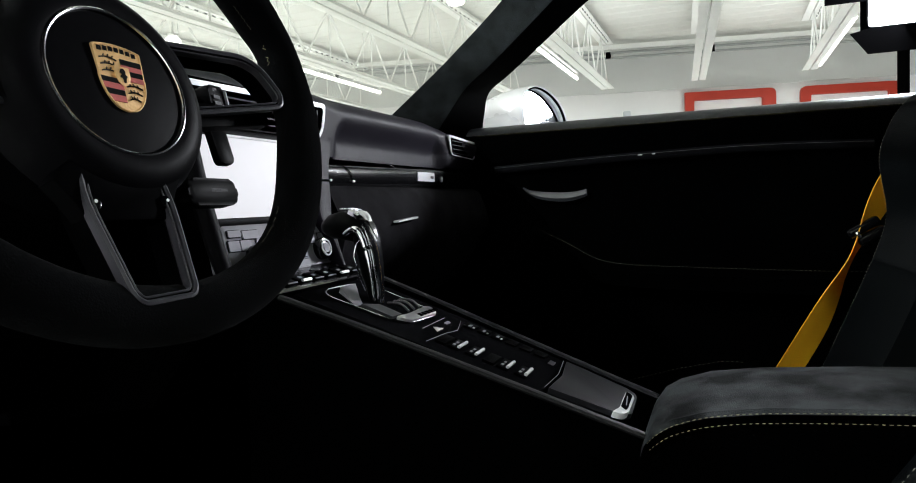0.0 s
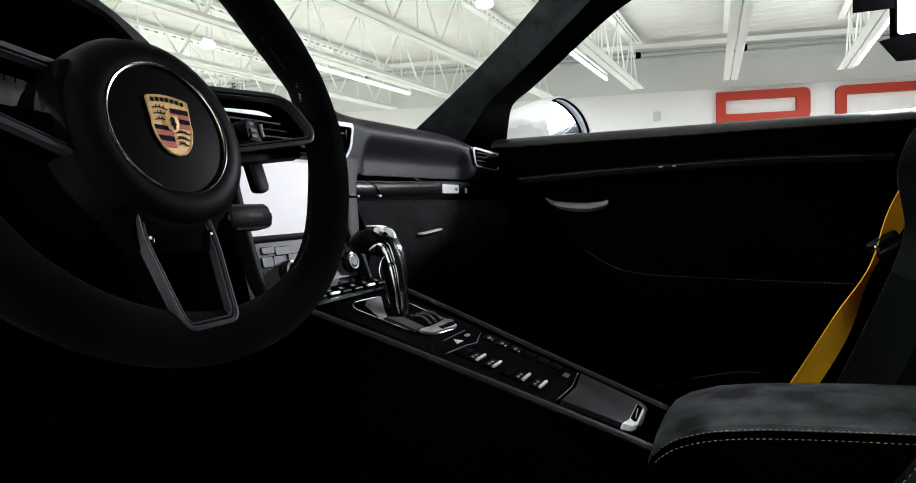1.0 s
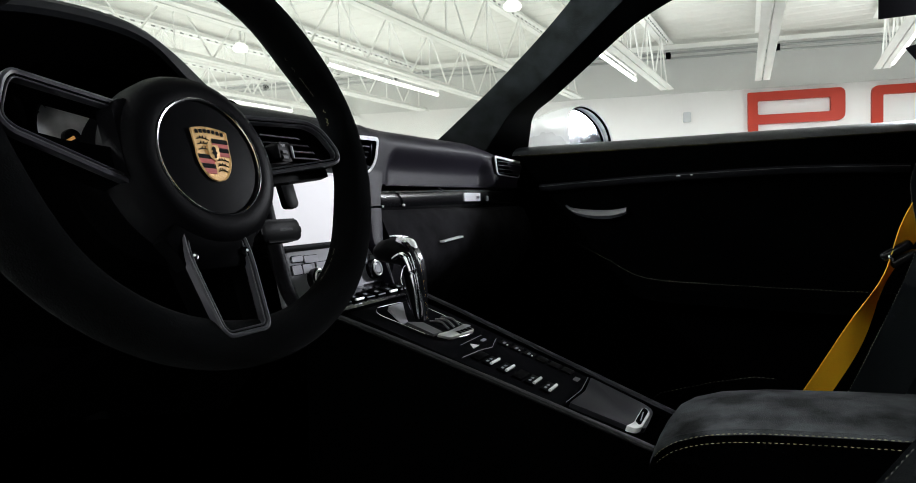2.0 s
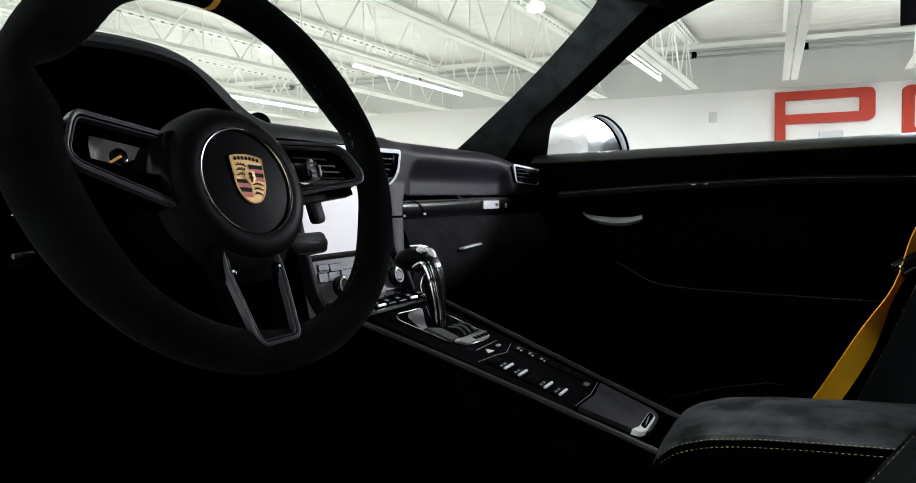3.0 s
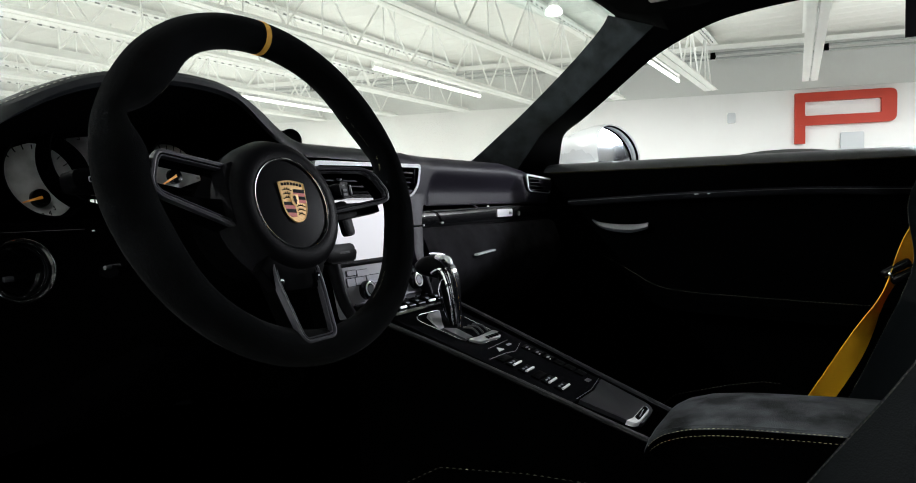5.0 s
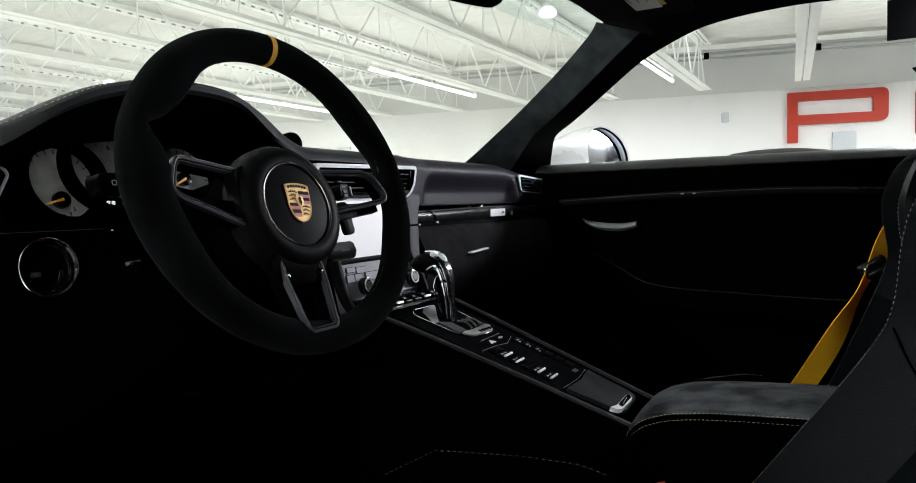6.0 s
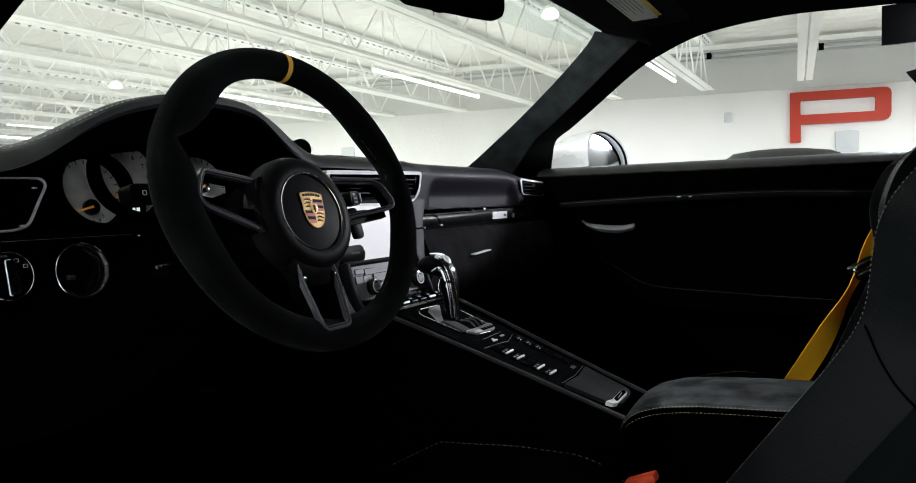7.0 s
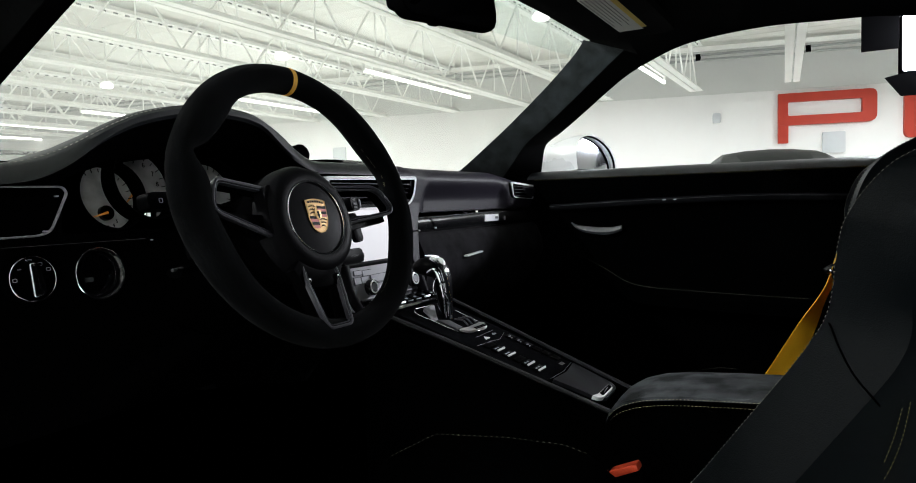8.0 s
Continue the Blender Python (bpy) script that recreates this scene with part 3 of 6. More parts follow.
part("wiper_blade", tube(smooth_path([(0.22, 0.655, 0.963), (0.36, 0.645, 0.966), (0.52, 0.60, 0.958)], 4), 0.003, 6), "rubber", wiper)

part("wiper_arm", tube(smooth_path([(-0.60, 0.66, 0.950), (-0.45, 0.715, 0.956), (-0.33, 0.72, 0.960), (-0.20, 0.73, 0.958)], 4), 0.004, 6), "black", ws, "black wiper resting on the glass")

shell = thing("car_body", "silver sports car body shell with open driver door", "car")
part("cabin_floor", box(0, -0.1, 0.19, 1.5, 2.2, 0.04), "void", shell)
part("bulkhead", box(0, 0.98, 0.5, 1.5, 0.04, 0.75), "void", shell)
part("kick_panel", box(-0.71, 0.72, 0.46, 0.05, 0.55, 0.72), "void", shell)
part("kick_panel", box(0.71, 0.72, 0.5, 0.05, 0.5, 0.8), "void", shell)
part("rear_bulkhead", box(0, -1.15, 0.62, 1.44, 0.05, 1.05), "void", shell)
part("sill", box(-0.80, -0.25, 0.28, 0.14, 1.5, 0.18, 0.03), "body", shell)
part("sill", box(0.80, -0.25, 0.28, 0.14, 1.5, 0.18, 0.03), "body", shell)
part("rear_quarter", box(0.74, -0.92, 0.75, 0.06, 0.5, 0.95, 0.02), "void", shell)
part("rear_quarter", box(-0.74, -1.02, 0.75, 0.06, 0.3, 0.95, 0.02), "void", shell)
hood = [[(x, y, 0.90 - 0.33 * max(0, y - 0.8) ** 1.3 - 0.03 * (1 - abs(x) / 0.9) * (1 if y > 0.85 else 0)) for x in np.linspace(-0.92, 0.92, 15)] for y in np.linspace(0.8, 2.0, 9)]
part("bonnet", loft(hood, False), "body", shell)
for sx in (-1, 1):
    fend = []
    for y in np.linspace(0.45, 2.0, 12):
        c = 0.905 + 0.09 * math.exp(-((y - 0.98) / 0.38) ** 2) - 0.25 * max(0, y - 1.4) ** 1.5
        fend.append([(sx * x, y, c - ((x - 0.78) / 0.16) ** 2 * 0.06) for x in np.linspace(0.62, 0.95, 9)])
    part("front_wing", loft(fend, False), "body", shell)

# ---- passenger door ----
door = thing("passenger_door", "closed black passenger door with suede and leather panel", "car door")


def door_prof(y):
    return [(0.80, 0.935), (0.765, 0.935), (0.735, 0.930), (0.715, 0.921), (0.703, 0.906), (0.70, 0.88), (0.70, 0.855), (0.708, 0.845), (0.712, 0.80), (0.705, 0.74), (0.685, 0.70 - 0.0 * y), (0.70, 0.62), (0.705, 0.45), (0.72, 0.30), (0.82, 0.30)]


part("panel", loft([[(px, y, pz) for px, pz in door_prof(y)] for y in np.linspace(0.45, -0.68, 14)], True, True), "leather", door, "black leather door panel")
# The cap's lighter grey paints the light falling on the door top.
part("door_cap", loft([[(0.7075, y, 0.9150), (0.7135, y, 0.9218), (0.733, y, 0.9318), (0.764, y, 0.9372), (0.786, y, 0.9382), (0.790, y, 0.9345), (0.76, y, 0.930), (0.715, y, 0.915)] for y in np.linspace(0.30, -0.66, 12)]), "seal", door, "leather door cap under the window, reflected light in its grey")
strip = smooth_path([(0.701, 0.235, 0.840), (0.695, 0.03, 0.849), (0.695, -0.12, 0.853), (0.695, -0.27, 0.855), (0.699, -0.45, 0.85)], 6)
part("trim_strip", tube(strip, 0.008, 10, up=(1, 0, 0), flat=0.45), "panel", door, "black trim strip")
part("strip_edge", tube([p + V3((-0.0042, 0, 0.0035)) for p in strip[:10]], 0.0006, 6), "handle", door, "thin bright strip edge")
part("strip_edge", tube([p + V3((-0.0042, 0, 0.0035)) for p in strip[9:]], 0.0005, 6), "faint", door)
# Two bright boxes paint the glints reflected in the strip.
for gy, gz, gl in ((-0.060, 0.8535, 0.004), (-0.085, 0.8540, 0.003)):
    part("strip_glint", box(0.6905, gy, gz, 0.002, gl * 2, 0.0014, 0.0005), "bright", door, "reflected glint on the strip, as a bright piece")
part("door_badge", box(0.7045, 0.165, 0.632, 0.003, 0.016, 0.0035, 0.001), "silver", door, "small silver badge low on the door")
HND = [(0.1745, 0.8020, 0.7985), (0.1640, 0.7960, 0.7880), (0.1450, 0.7925, 0.7775), (0.1150, 0.7895, 0.7715), (0.0840, 0.7885, 0.7700), (0.0600, 0.7905, 0.7745), (0.0450, 0.7935, 0.7800)]
hn = smooth_path(HND, 4)
part("inner_handle", loft([[(0.704, p.x, p.y), (0.697, p.x, p.y), (0.6935, p.x, p.y + (p.z - p.y) * 0.25), (0.6925, p.x, p.y + (p.z - p.y) * 0.65), (0.6965, p.x, p.z), (0.704, p.x, p.z)] for p in hn]), "handle", door, "grey satin scoop door handle")
arm = smooth_path([(0.70, 0.16, 0.722), (0.675, 0.08, 0.685), (0.66, 0.0, 0.650), (0.655, -0.15, 0.640), (0.655, -0.40, 0.632), (0.67, -0.55, 0.63)], 5)
part("armrest", loft([[p + V3(d) for d in ((0.05, 0, -0.01), (0.0, 0, 0.0), (-0.012, 0, -0.012), (-0.01, 0, -0.04), (0.05, 0, -0.07))] for p in arm]), "leather", door)
stitches("seam", [p + V3((-0.002, 0, 0.0015)) for p in arm], door, "stitch_dim", up=(-1, 0, 0.5))
stitches("seam", [(0.7060, y, 0.9128) for y in np.linspace(0.28, -0.6, 30)], door, "stitch_yellow", 0.0032, 0.0022, 0.0005, (-1, 0, 0.8))
part("outer_skin", loft([[(0.80, y, 0.30), (0.88, y, 0.45), (0.885, y, 0.7), (0.84, y, 0.895), (0.805, y, 0.937), (0.79, y, 0.935)] for y in np.linspace(0.5, -0.7, 8)], False), "body", door, "silver painted outer door skin")

sm = thing("door_mirror", "silver painted door mirror outside passenger window", "door mirror")
mirror_f = basis((0.948, 0.182, 0.985), (0.93, -0.37, 0), (0, 0.06, 1))
MIR = [(-0.080, -0.0425), (-0.0925, -0.036), (-0.0945, 0.004), (-0.0850, 0.032), (-0.0640, 0.0470), (-0.030, 0.0525), (0.012, 0.0425), (0.049, 0.019), (0.0690, -0.011), (0.0725, -0.036), (0.064, -0.0425)]
mir_o = smooth_path([(a, b, 0) for a, b in MIR], 5, True)


def mirror_ring(z, sx, dx, sy):
    return [mirror_f @ V3((p.x * sx + dx, (p.y + 0.0425) * sy - 0.0425, z)) for p in mir_o]


part("housing", loft([mirror_ring(-0.034, 0.97, 0, 0.97), mirror_ring(-0.004, 1.0, 0, 1.0), mirror_ring(0.004, 1.015, 0.0005, 1.015), mirror_ring(0.0055, 1.04, 0.002, 1.03), mirror_ring(0.002, 1.075, 0.005, 1.05), mirror_ring(-0.012, 1.14, 0.009, 1.075), mirror_ring(-0.035, 1.18, 0.008, 1.08), mirror_ring(-0.060, 1.14, -0.010, 1.02), mirror_ring(-0.090, 1.0, -0.045, 0.86), mirror_ring(-0.112, 0.74, -0.068, 0.62), mirror_ring(-0.126, 0.40, -0.080, 0.34)]), "body", sm, "silver mirror housing")
part("mirror_face", slab([(p.x * 0.985, p.y * 0.985) for p in mir_o], 0.003, m=mirror_f @ Matrix.Translation((0, 0, -0.009)) @ pose(0, 0, 0, -3, 2)), "mirror", sm, "mirror glass")
part("mirror_bezel", frame_bm([Vector((p.x * 1.01, p.y * 1.01)) for p in mir_o], 0.0022, 0.006, m=mirror_f @ Matrix.Translation((0, 0, 0.0035))), "black", sm, "black glass edge")

# ---- dashboard ----
dash = thing("dashboard", "black leather dashboard with carbon strip and satin framed vents", "dashboard")


def sstep(a, b, v):
    t = min(1, max(0, (v - a) / (b - a)))
    return t * t * (3 - 2 * t)


def recess(x, z):
    """How far the passenger pad is hollowed at a place of its face."""
    lean = 1 - sstep(0.20, 0.40, x)
    px = x - 0.38 * (z - 0.846) * lean
    r = 0.036
    qx, qz = abs(px - 0.3715) - 0.2095 + r, abs(z - 0.850) - 0.0540 + r
    inside = r - math.hypot(max(qx, 0), max(qz, 0)) - min(max(qx, qz), 0)
    return (0.012 + 0.004 * min(1, max(0, (z - 0.846) / 0.05))) * sstep(-0.004, 0.040, inside)


def dash_ring(x):
    e = sstep(0.60, 0.74, x)
    cu = 0.02 * e - 0.03 * max(0, (x - 0.70) / 0.03) ** 2
    near = 0.0125 * (1 - sstep(0.118, 0.21, x))
    bulge = 0.0110 * sstep(0.548, 0.600, x)
    ez = sstep(0.50, 0.72, x)
    zt = -0.0030 - 0.006 * max(0, (x - 0.70) / 0.03) ** 2
    top = [(x, 0.80 - 0.55 * x * x, 0.905), (x, 0.50, 0.924 - 0.02 * ez), (x, 0.36, 0.9365 - 0.022 * ez + zt)]
    top += [(x, y - cu - near - bulge * k, z - h * ez + zt) for y, z, h, k in ((0.325, 0.934, 0.024, 0.3), (0.314, 0.9300, 0.025, 0.5), (0.307, 0.9245, 0.025, 0.8), (0.3025, 0.917, 0.024, 1.0))]
    face = [(x, 0.301 - cu * (1 - k / 25) - near - bulge + recess(x, 0.910 - 0.0026 * k), 0.9095 - 0.0026 * k - 0.02 * ez * (1 - k / 25)) for k in range(26)]
    return top + face + [(x, 0.3045 - near - bulge, 0.8425), (x, 0.312, 0.841), (x, 0.45, 0.840), (x, 0.80, 0.80)]


def glove_ring(x):
    return [(x, 0.45, 0.799), (x, 0.300, 0.806), (x, 0.290, 0.804), (x, 0.276, 0.796), (x, 0.262, 0.765), (x, 0.254, 0.735), (x, 0.264, 0.70), (x, 0.33, 0.62), (x, 0.45, 0.55), (x, 0.80, 0.50), (x, 0.80, 0.79)]


part("passenger_pad", loft([dash_ring(x) for x in np.linspace(0.118, 0.728, 230)], True, True), "dash", dash, "dark violet-black leather dash pad with recess")
part("glovebox", loft([glove_ring(x) for x in np.linspace(0.118, 0.765, 12)], True, True), "glove", dash, "dark suede glovebox lid")
trim_o = [(0.300, 0.8350), (0.2935, 0.8335), (0.2905, 0.8300), (0.2893, 0.8240), (0.2888, 0.8160), (0.2905, 0.8070), (0.2945, 0.8025), (0.301, 0.8015), (0.305, 0.832)]
part("carbon_strip", loft([[(x, y, z + 0.004 * sstep(0.15, 0.6, x)) for y, z in trim_o] for x in np.linspace(0.140, 0.690, 12)]), "carbon", dash, "glossy dark carbon strip")
part("strip_joint", tube(smooth_path([(0.2055, 0.2880, 0.8075), (0.2020, 0.2877, 0.816), (0.1950, 0.2880, 0.825), (0.1830, 0.2905, 0.8325), (0.1745, 0.2955, 0.8355)], 3), 0.0009, 6), "black", dash)
part("strip_clip", box(0.2045, 0.2875, 0.8115, 0.0055, 0.003, 0.0035, 0.001), "bright", dash)
for k in range(3):
    part("print_bar", slab(rect(0.481 + 0.0045 * k, 0.8205, 0.484 + 0.0045 * k, 0.8255), 0.0004, m=basis((0, 0.2863, 0), (1, 0, 0), (0, 0, 1))), "satin_dark", dash, smooth=False)
part("badge", slab(rounded(rect(0.427, 0.8155, 0.499, 0.8315), 0.002), 0.002, m=basis((0, 0.2868, 0.0), (1, 0, 0), (0, 0, 1))), "bright", dash, "small silver badge plate")
part("strip_clip", box(0.536, 0.2880, 0.8205, 0.0045, 0.004, 0.0100, 0.0015), "bright", dash)
part("strip_clip", box(0, 0, 0, 0.020, 0.003, 0.0016, 0.0006, m=pose(0.345, 0.2955, 0.8385, 0, 12)), "satin", dash)
part("glovebox_line", tube([(0.14, 0.2900, 0.8010), (0.70, 0.2900, 0.8050)], 0.0016, 6), "black", dash)
part("glovebox_latch", box(0, 0, 0, 0.072, 0.010, 0.0032, 0.0012, m=pose(0.3025, 0.2535, 0.7520, 0, -3.4)), "bright", dash, "bright metal glovebox latch")

# outer vent on the passenger side
vm = basis((0.570, 0.2885, 0), (1, -0.07, -0.02), (0, 0, 1))
vo = rounded([(-0.006, 0.9090), (0.003, 0.8700), (0.112, 0.8665), (0.122, 0.9030)], [0.006, 0.010, 0.01, 0.006])
vi = rounded([(-0.0015, 0.9048), (0.0055, 0.8715), (0.111, 0.8675), (0.120, 0.8990)], [0.005, 0.008, 0.009, 0.005])
v = part("outer_vent", band_bm(vo, vi, 0.006, vm), "bright", dash, "bright satin framed outer air vent")
part("vent_cavity", slab([(p.x, p.y) for p in vo], 0.003, m=vm @ Matrix.Translation((0, 0, -0.0022))), "black", v)
for k in range(4):
    part("louvre", box(0.059, 0.8745 + 0.0080 * k, -0.0018, 0.104, 0.0016, 0.003, m=vm), "louvre", v)

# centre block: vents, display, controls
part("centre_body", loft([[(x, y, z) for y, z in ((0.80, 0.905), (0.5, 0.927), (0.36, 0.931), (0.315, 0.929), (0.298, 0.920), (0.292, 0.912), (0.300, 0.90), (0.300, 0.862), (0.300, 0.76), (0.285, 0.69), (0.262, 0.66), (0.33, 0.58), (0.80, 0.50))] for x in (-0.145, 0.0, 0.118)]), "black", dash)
CPAD = [(0.80, 0.901), (0.50, 0.922), (0.36, 0.9335), (0.3125, 0.9328), (0.3015, 0.9292), (0.2945, 0.9242), (0.2900, 0.9178), (0.2885, 0.9125), (0.298, 0.911)]
part("centre_pad", loft([[(x, y, z) for y, z in CPAD] for x in (-0.146, 0.0, 0.1185)], False), "dash", dash, "dark violet-black leather centre pad")
co = rounded([(-0.135, 0.9085), (0.1345, 0.9130), (0.1262, 0.878), (0.111, 0.8622), (0.086, 0.8545), (-0.09, 0.8545), (-0.112, 0.862), (-0.1275, 0.877)], [0.008, 0.010, 0.012, 0.01, 0.01, 0.01, 0.01, 0.012])
ci = rounded([(-0.1275, 0.9025), (0.1285, 0.9070), (0.1212, 0.8790), (0.1078, 0.8655), (0.0855, 0.8568), (-0.0895, 0.8570), (-0.106, 0.8672), (-0.119, 0.8795)], [0.004, 0.006, 0.01, 0.008, 0.01, 0.01, 0.008, 0.01])
cm = basis((0, 0.284, 0), (1, 0, 0), (0, 0, 1))
v = part("centre_vent", band_bm(co, ci, 0.010, cm), "bright", dash, "bright satin framed centre air vents", angle=25)
part("vent_lip", band_bm([p * 1.0 for p in ci], inset(ci, 0.0016), 0.012, cm @ Matrix.Translation((0, 0, -0.0012))), "black", v)
part("vent_cavity", slab([(p.x, p.y) for p in co], 0.003, m=basis((0, 0.2985, 0), (1, 0, 0), (0, 0, 1))), "black", v)
for k in range(5):
    w = 0.115 - 0.004 * (4 - k)
    part("louvre", box(0, 0.2925, 0.866 + 0.0080 * k, 2 * w, 0.008, 0.0018, m=None), "louvre" if k in (1, 2, 4) else "stalk", v)
for sx in (-0.055, 0.055):
    part("vent_tab", box(sx * 1.45, 0.2865, 0.8855, 0.006, 0.006, 0.007, 0.0015), "silver", v)

sm2 = basis((0, 0.268, 0.765), (1, 0, 0), (0, 0.17, 0.985))
part("display_bezel", frame_bm(rounded(rect(-0.121, -0.006, 0.106, 0.1), 0.006), 0.0085, 0.02, m=sm2, bevel=0.001), "stalk", dash)
part("display", slab(rect(-0.113, 0.002, 0.0975, 0.092), 0.003, m=sm2 @ Matrix.Translation((0, 0, -0.003))), "screen", dash, "lit white centre display")
cpm = basis((0, 0.252, 0.690), (1, 0, 0), (0, 0.21, 0.978))
part("control_panel", slab(rounded(rect(-0.108, 0.0, 0.104, 0.071), 0.006), 0.02, 0.002, m=cpm), "silver_dark", dash, "grey control panel below the display")
for bx, by, w, h in ((-0.088, 0.062, 0.020, 0.007), (-0.0625, 0.060, 0.026, 0.009), (0.088, 0.062, 0.020, 0.007), (0.05, 0.060, 0.03, 0.009), (-0.092, 0.049, 0.017, 0.011), (-0.073, 0.049, 0.017, 0.011), (0.092, 0.049, 0.017, 0.011), (0.073, 0.049, 0.017, 0.011), (-0.03, 0.049, 0.05, 0.012), (0.03, 0.049, 0.05, 0.012), (-0.03, 0.034, 0.024, 0.012), (-0.004, 0.034, 0.024, 0.012), (0.022, 0.034, 0.024, 0.012), (-0.03, 0.019, 0.024, 0.012), (-0.004, 0.019, 0.024, 0.012), (0.022, 0.019, 0.024, 0.012)):
    part("button", slab(rounded(rect(bx - w / 2, by - h / 2, bx + w / 2, by + h / 2), 0.0015), 0.004, 0.0004, m=cpm @ Matrix.Translation((0, 0, 0.0018))), "silver", dash, smooth=False)
    part("button_gap", frame_bm(rounded(rect(bx - w / 2 - 0.0008, by - h / 2 - 0.0008, bx + w / 2 + 0.0008, by + h / 2 + 0.0008), 0.0018), 0.0012, 0.002, m=cpm @ Matrix.Translation((0, 0, 0.0004))), "black", dash, smooth=False)
for kx in (-0.0635, 0.0635):
    k = part("knob", disc(0.0135, 0.012, m=cpm @ Matrix.Translation((kx, 0.0345, 0.010)), bevel=0.002), "gloss", dash, "black rotary knob with silver rim")
    part("knob_rim", ring(0.0095, 0.0013, m=cpm @ Matrix.Translation((kx, 0.0345, 0.0105))), "bright", k)
    part("knob_cap", disc(0.0065, 0.002, m=cpm @ Matrix.Translation((kx, 0.0345, 0.0112))), "silver_dark", k)
fl_pts = smooth_path([(-fx, fy, fz) for fx, fy, fz in ((0.128, 0.284, 0.866), (0.131, 0.276, 0.835), (0.132, 0.268, 0.80), (0.131, 0.259, 0.765), (0.131, 0.242, 0.715), (0.134, 0.215, 0.685))], 4)
part("flank_trim", tube(fl_pts, [0.0085 + 0.002 * math.sin(math.pi * min(1, 0.1 + i / (len(fl_pts) - 1))) for i in range(len(fl_pts))], 10, up=(0, -1, 0), flat=0.9), "flank", dash, "tapered dark flank trim")


def flank_rings(rows):
    return [[(a, y + 0.03, z), (a, y + 0.005, z), (a + 0.0015, y + 0.001, z), (a + 0.005, y, z), (b - 0.006, y, z), (b - 0.0015, y + 0.0015, z), (b, y + 0.006, z), (b, y + 0.03, z)] for a, b, y, z in rows]


FLANK = smooth_path([(0.0900, 0.870, 0.150), (0.0895, 0.853, 0.1420), (0.0835, 0.830, 0.1240), (0.0775, 0.8115, 0.1130)], 5)
part("flank_trim", loft(flank_rings([(p.x, p.z, 0.2855 - 0.31 * max(0, 0.862 - p.y), p.y) for p in FLANK])), "dash", dash, "tapered violet-black leather flank")
FLANK = smooth_path([(0.0780, 0.8085, 0.1120), (0.0700, 0.785, 0.1020), (0.0640, 0.760, 0.0905), (0.0760, 0.735, 0.0880), (0.0800, 0.68, 0.0870)], 5)
part("flank_trim", loft(flank_rings([(p.x, p.z, 0.2855 - 0.31 * (0.862 - p.y) - 0.0005, p.y) for p in FLANK])), "dash", dash, "grey lower flank trim")
part("flank_joint", box(0.0955, 0.275, 0.810, 0.038, 0.012, 0.0028), "black", dash)
part("flank_clip", box(0.1130, 0.2690, 0.8105, 0.0035, 0.003, 0.0030, 0.0008), "bright", dash)

# small clock standing on the dash top
clk = basis((0.095, 0.535, 0.968), (0.96, -0.28, 0), (0, 0.1, 1))
ck = part("dash_clock", disc(0.021, 0.026, m=clk, seg=32, bevel=0.004), "black", dash, "round black clock pod on the dash top")
part("clock_face", disc(0.017, 0.001, m=clk @ Matrix.Translation((0, 0, 0.0008)), seg=32), "gloss", ck)
part("clock_foot", tube([(0.095, 0.548, 0.915), (0.095, 0.546, 0.955)], 0.011, 12), "black", ck)


# driver side
def drv_ring(x):
    return [(x, 0.80 - 0.55 * x * x, 0.90), (x, 0.45, 0.915), (x, 0.34, 0.918), (x, 0.312, 0.905), (x, 0.306, 0.89), (x, 0.306, 0.84), (x, 0.300, 0.832), (x, 0.302, 0.826), (x, 0.312, 0.81), (x, 0.320, 0.765), (x, 0.335, 0.70), (x, 0.40, 0.60), (x, 0.80, 0.50)]


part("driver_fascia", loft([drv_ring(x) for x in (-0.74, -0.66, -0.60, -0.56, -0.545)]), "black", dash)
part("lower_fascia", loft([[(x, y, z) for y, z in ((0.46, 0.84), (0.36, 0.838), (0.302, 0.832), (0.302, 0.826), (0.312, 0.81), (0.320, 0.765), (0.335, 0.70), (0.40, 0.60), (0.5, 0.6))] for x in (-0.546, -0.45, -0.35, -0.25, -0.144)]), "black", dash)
part("fascia_line", tube([(-0.70, 0.2995, 0.829), (-0.45, 0.2995, 0.829)], 0.0003, 6), "satin_dark", dash)
HOOD = [(-0.66, 0.908), (-0.606, 0.913), (-0.572, 0.920), (-0.535, 0.934), (-0.478, 0.964), (-0.431, 0.983), (-0.371, 0.996), (-0.303, 0.999), (-0.249, 0.991), (-0.19, 0.9625), (-0.158, 0.9487), (-0.128, 0.9395), (-0.102, 0.9348), (-0.06, 0.9330), (0.0, 0.9328)]
hp = [(p.x, p.z) for p in smooth_path([(a, 0, b) for a, b in HOOD], 5)]
hood_rows = []
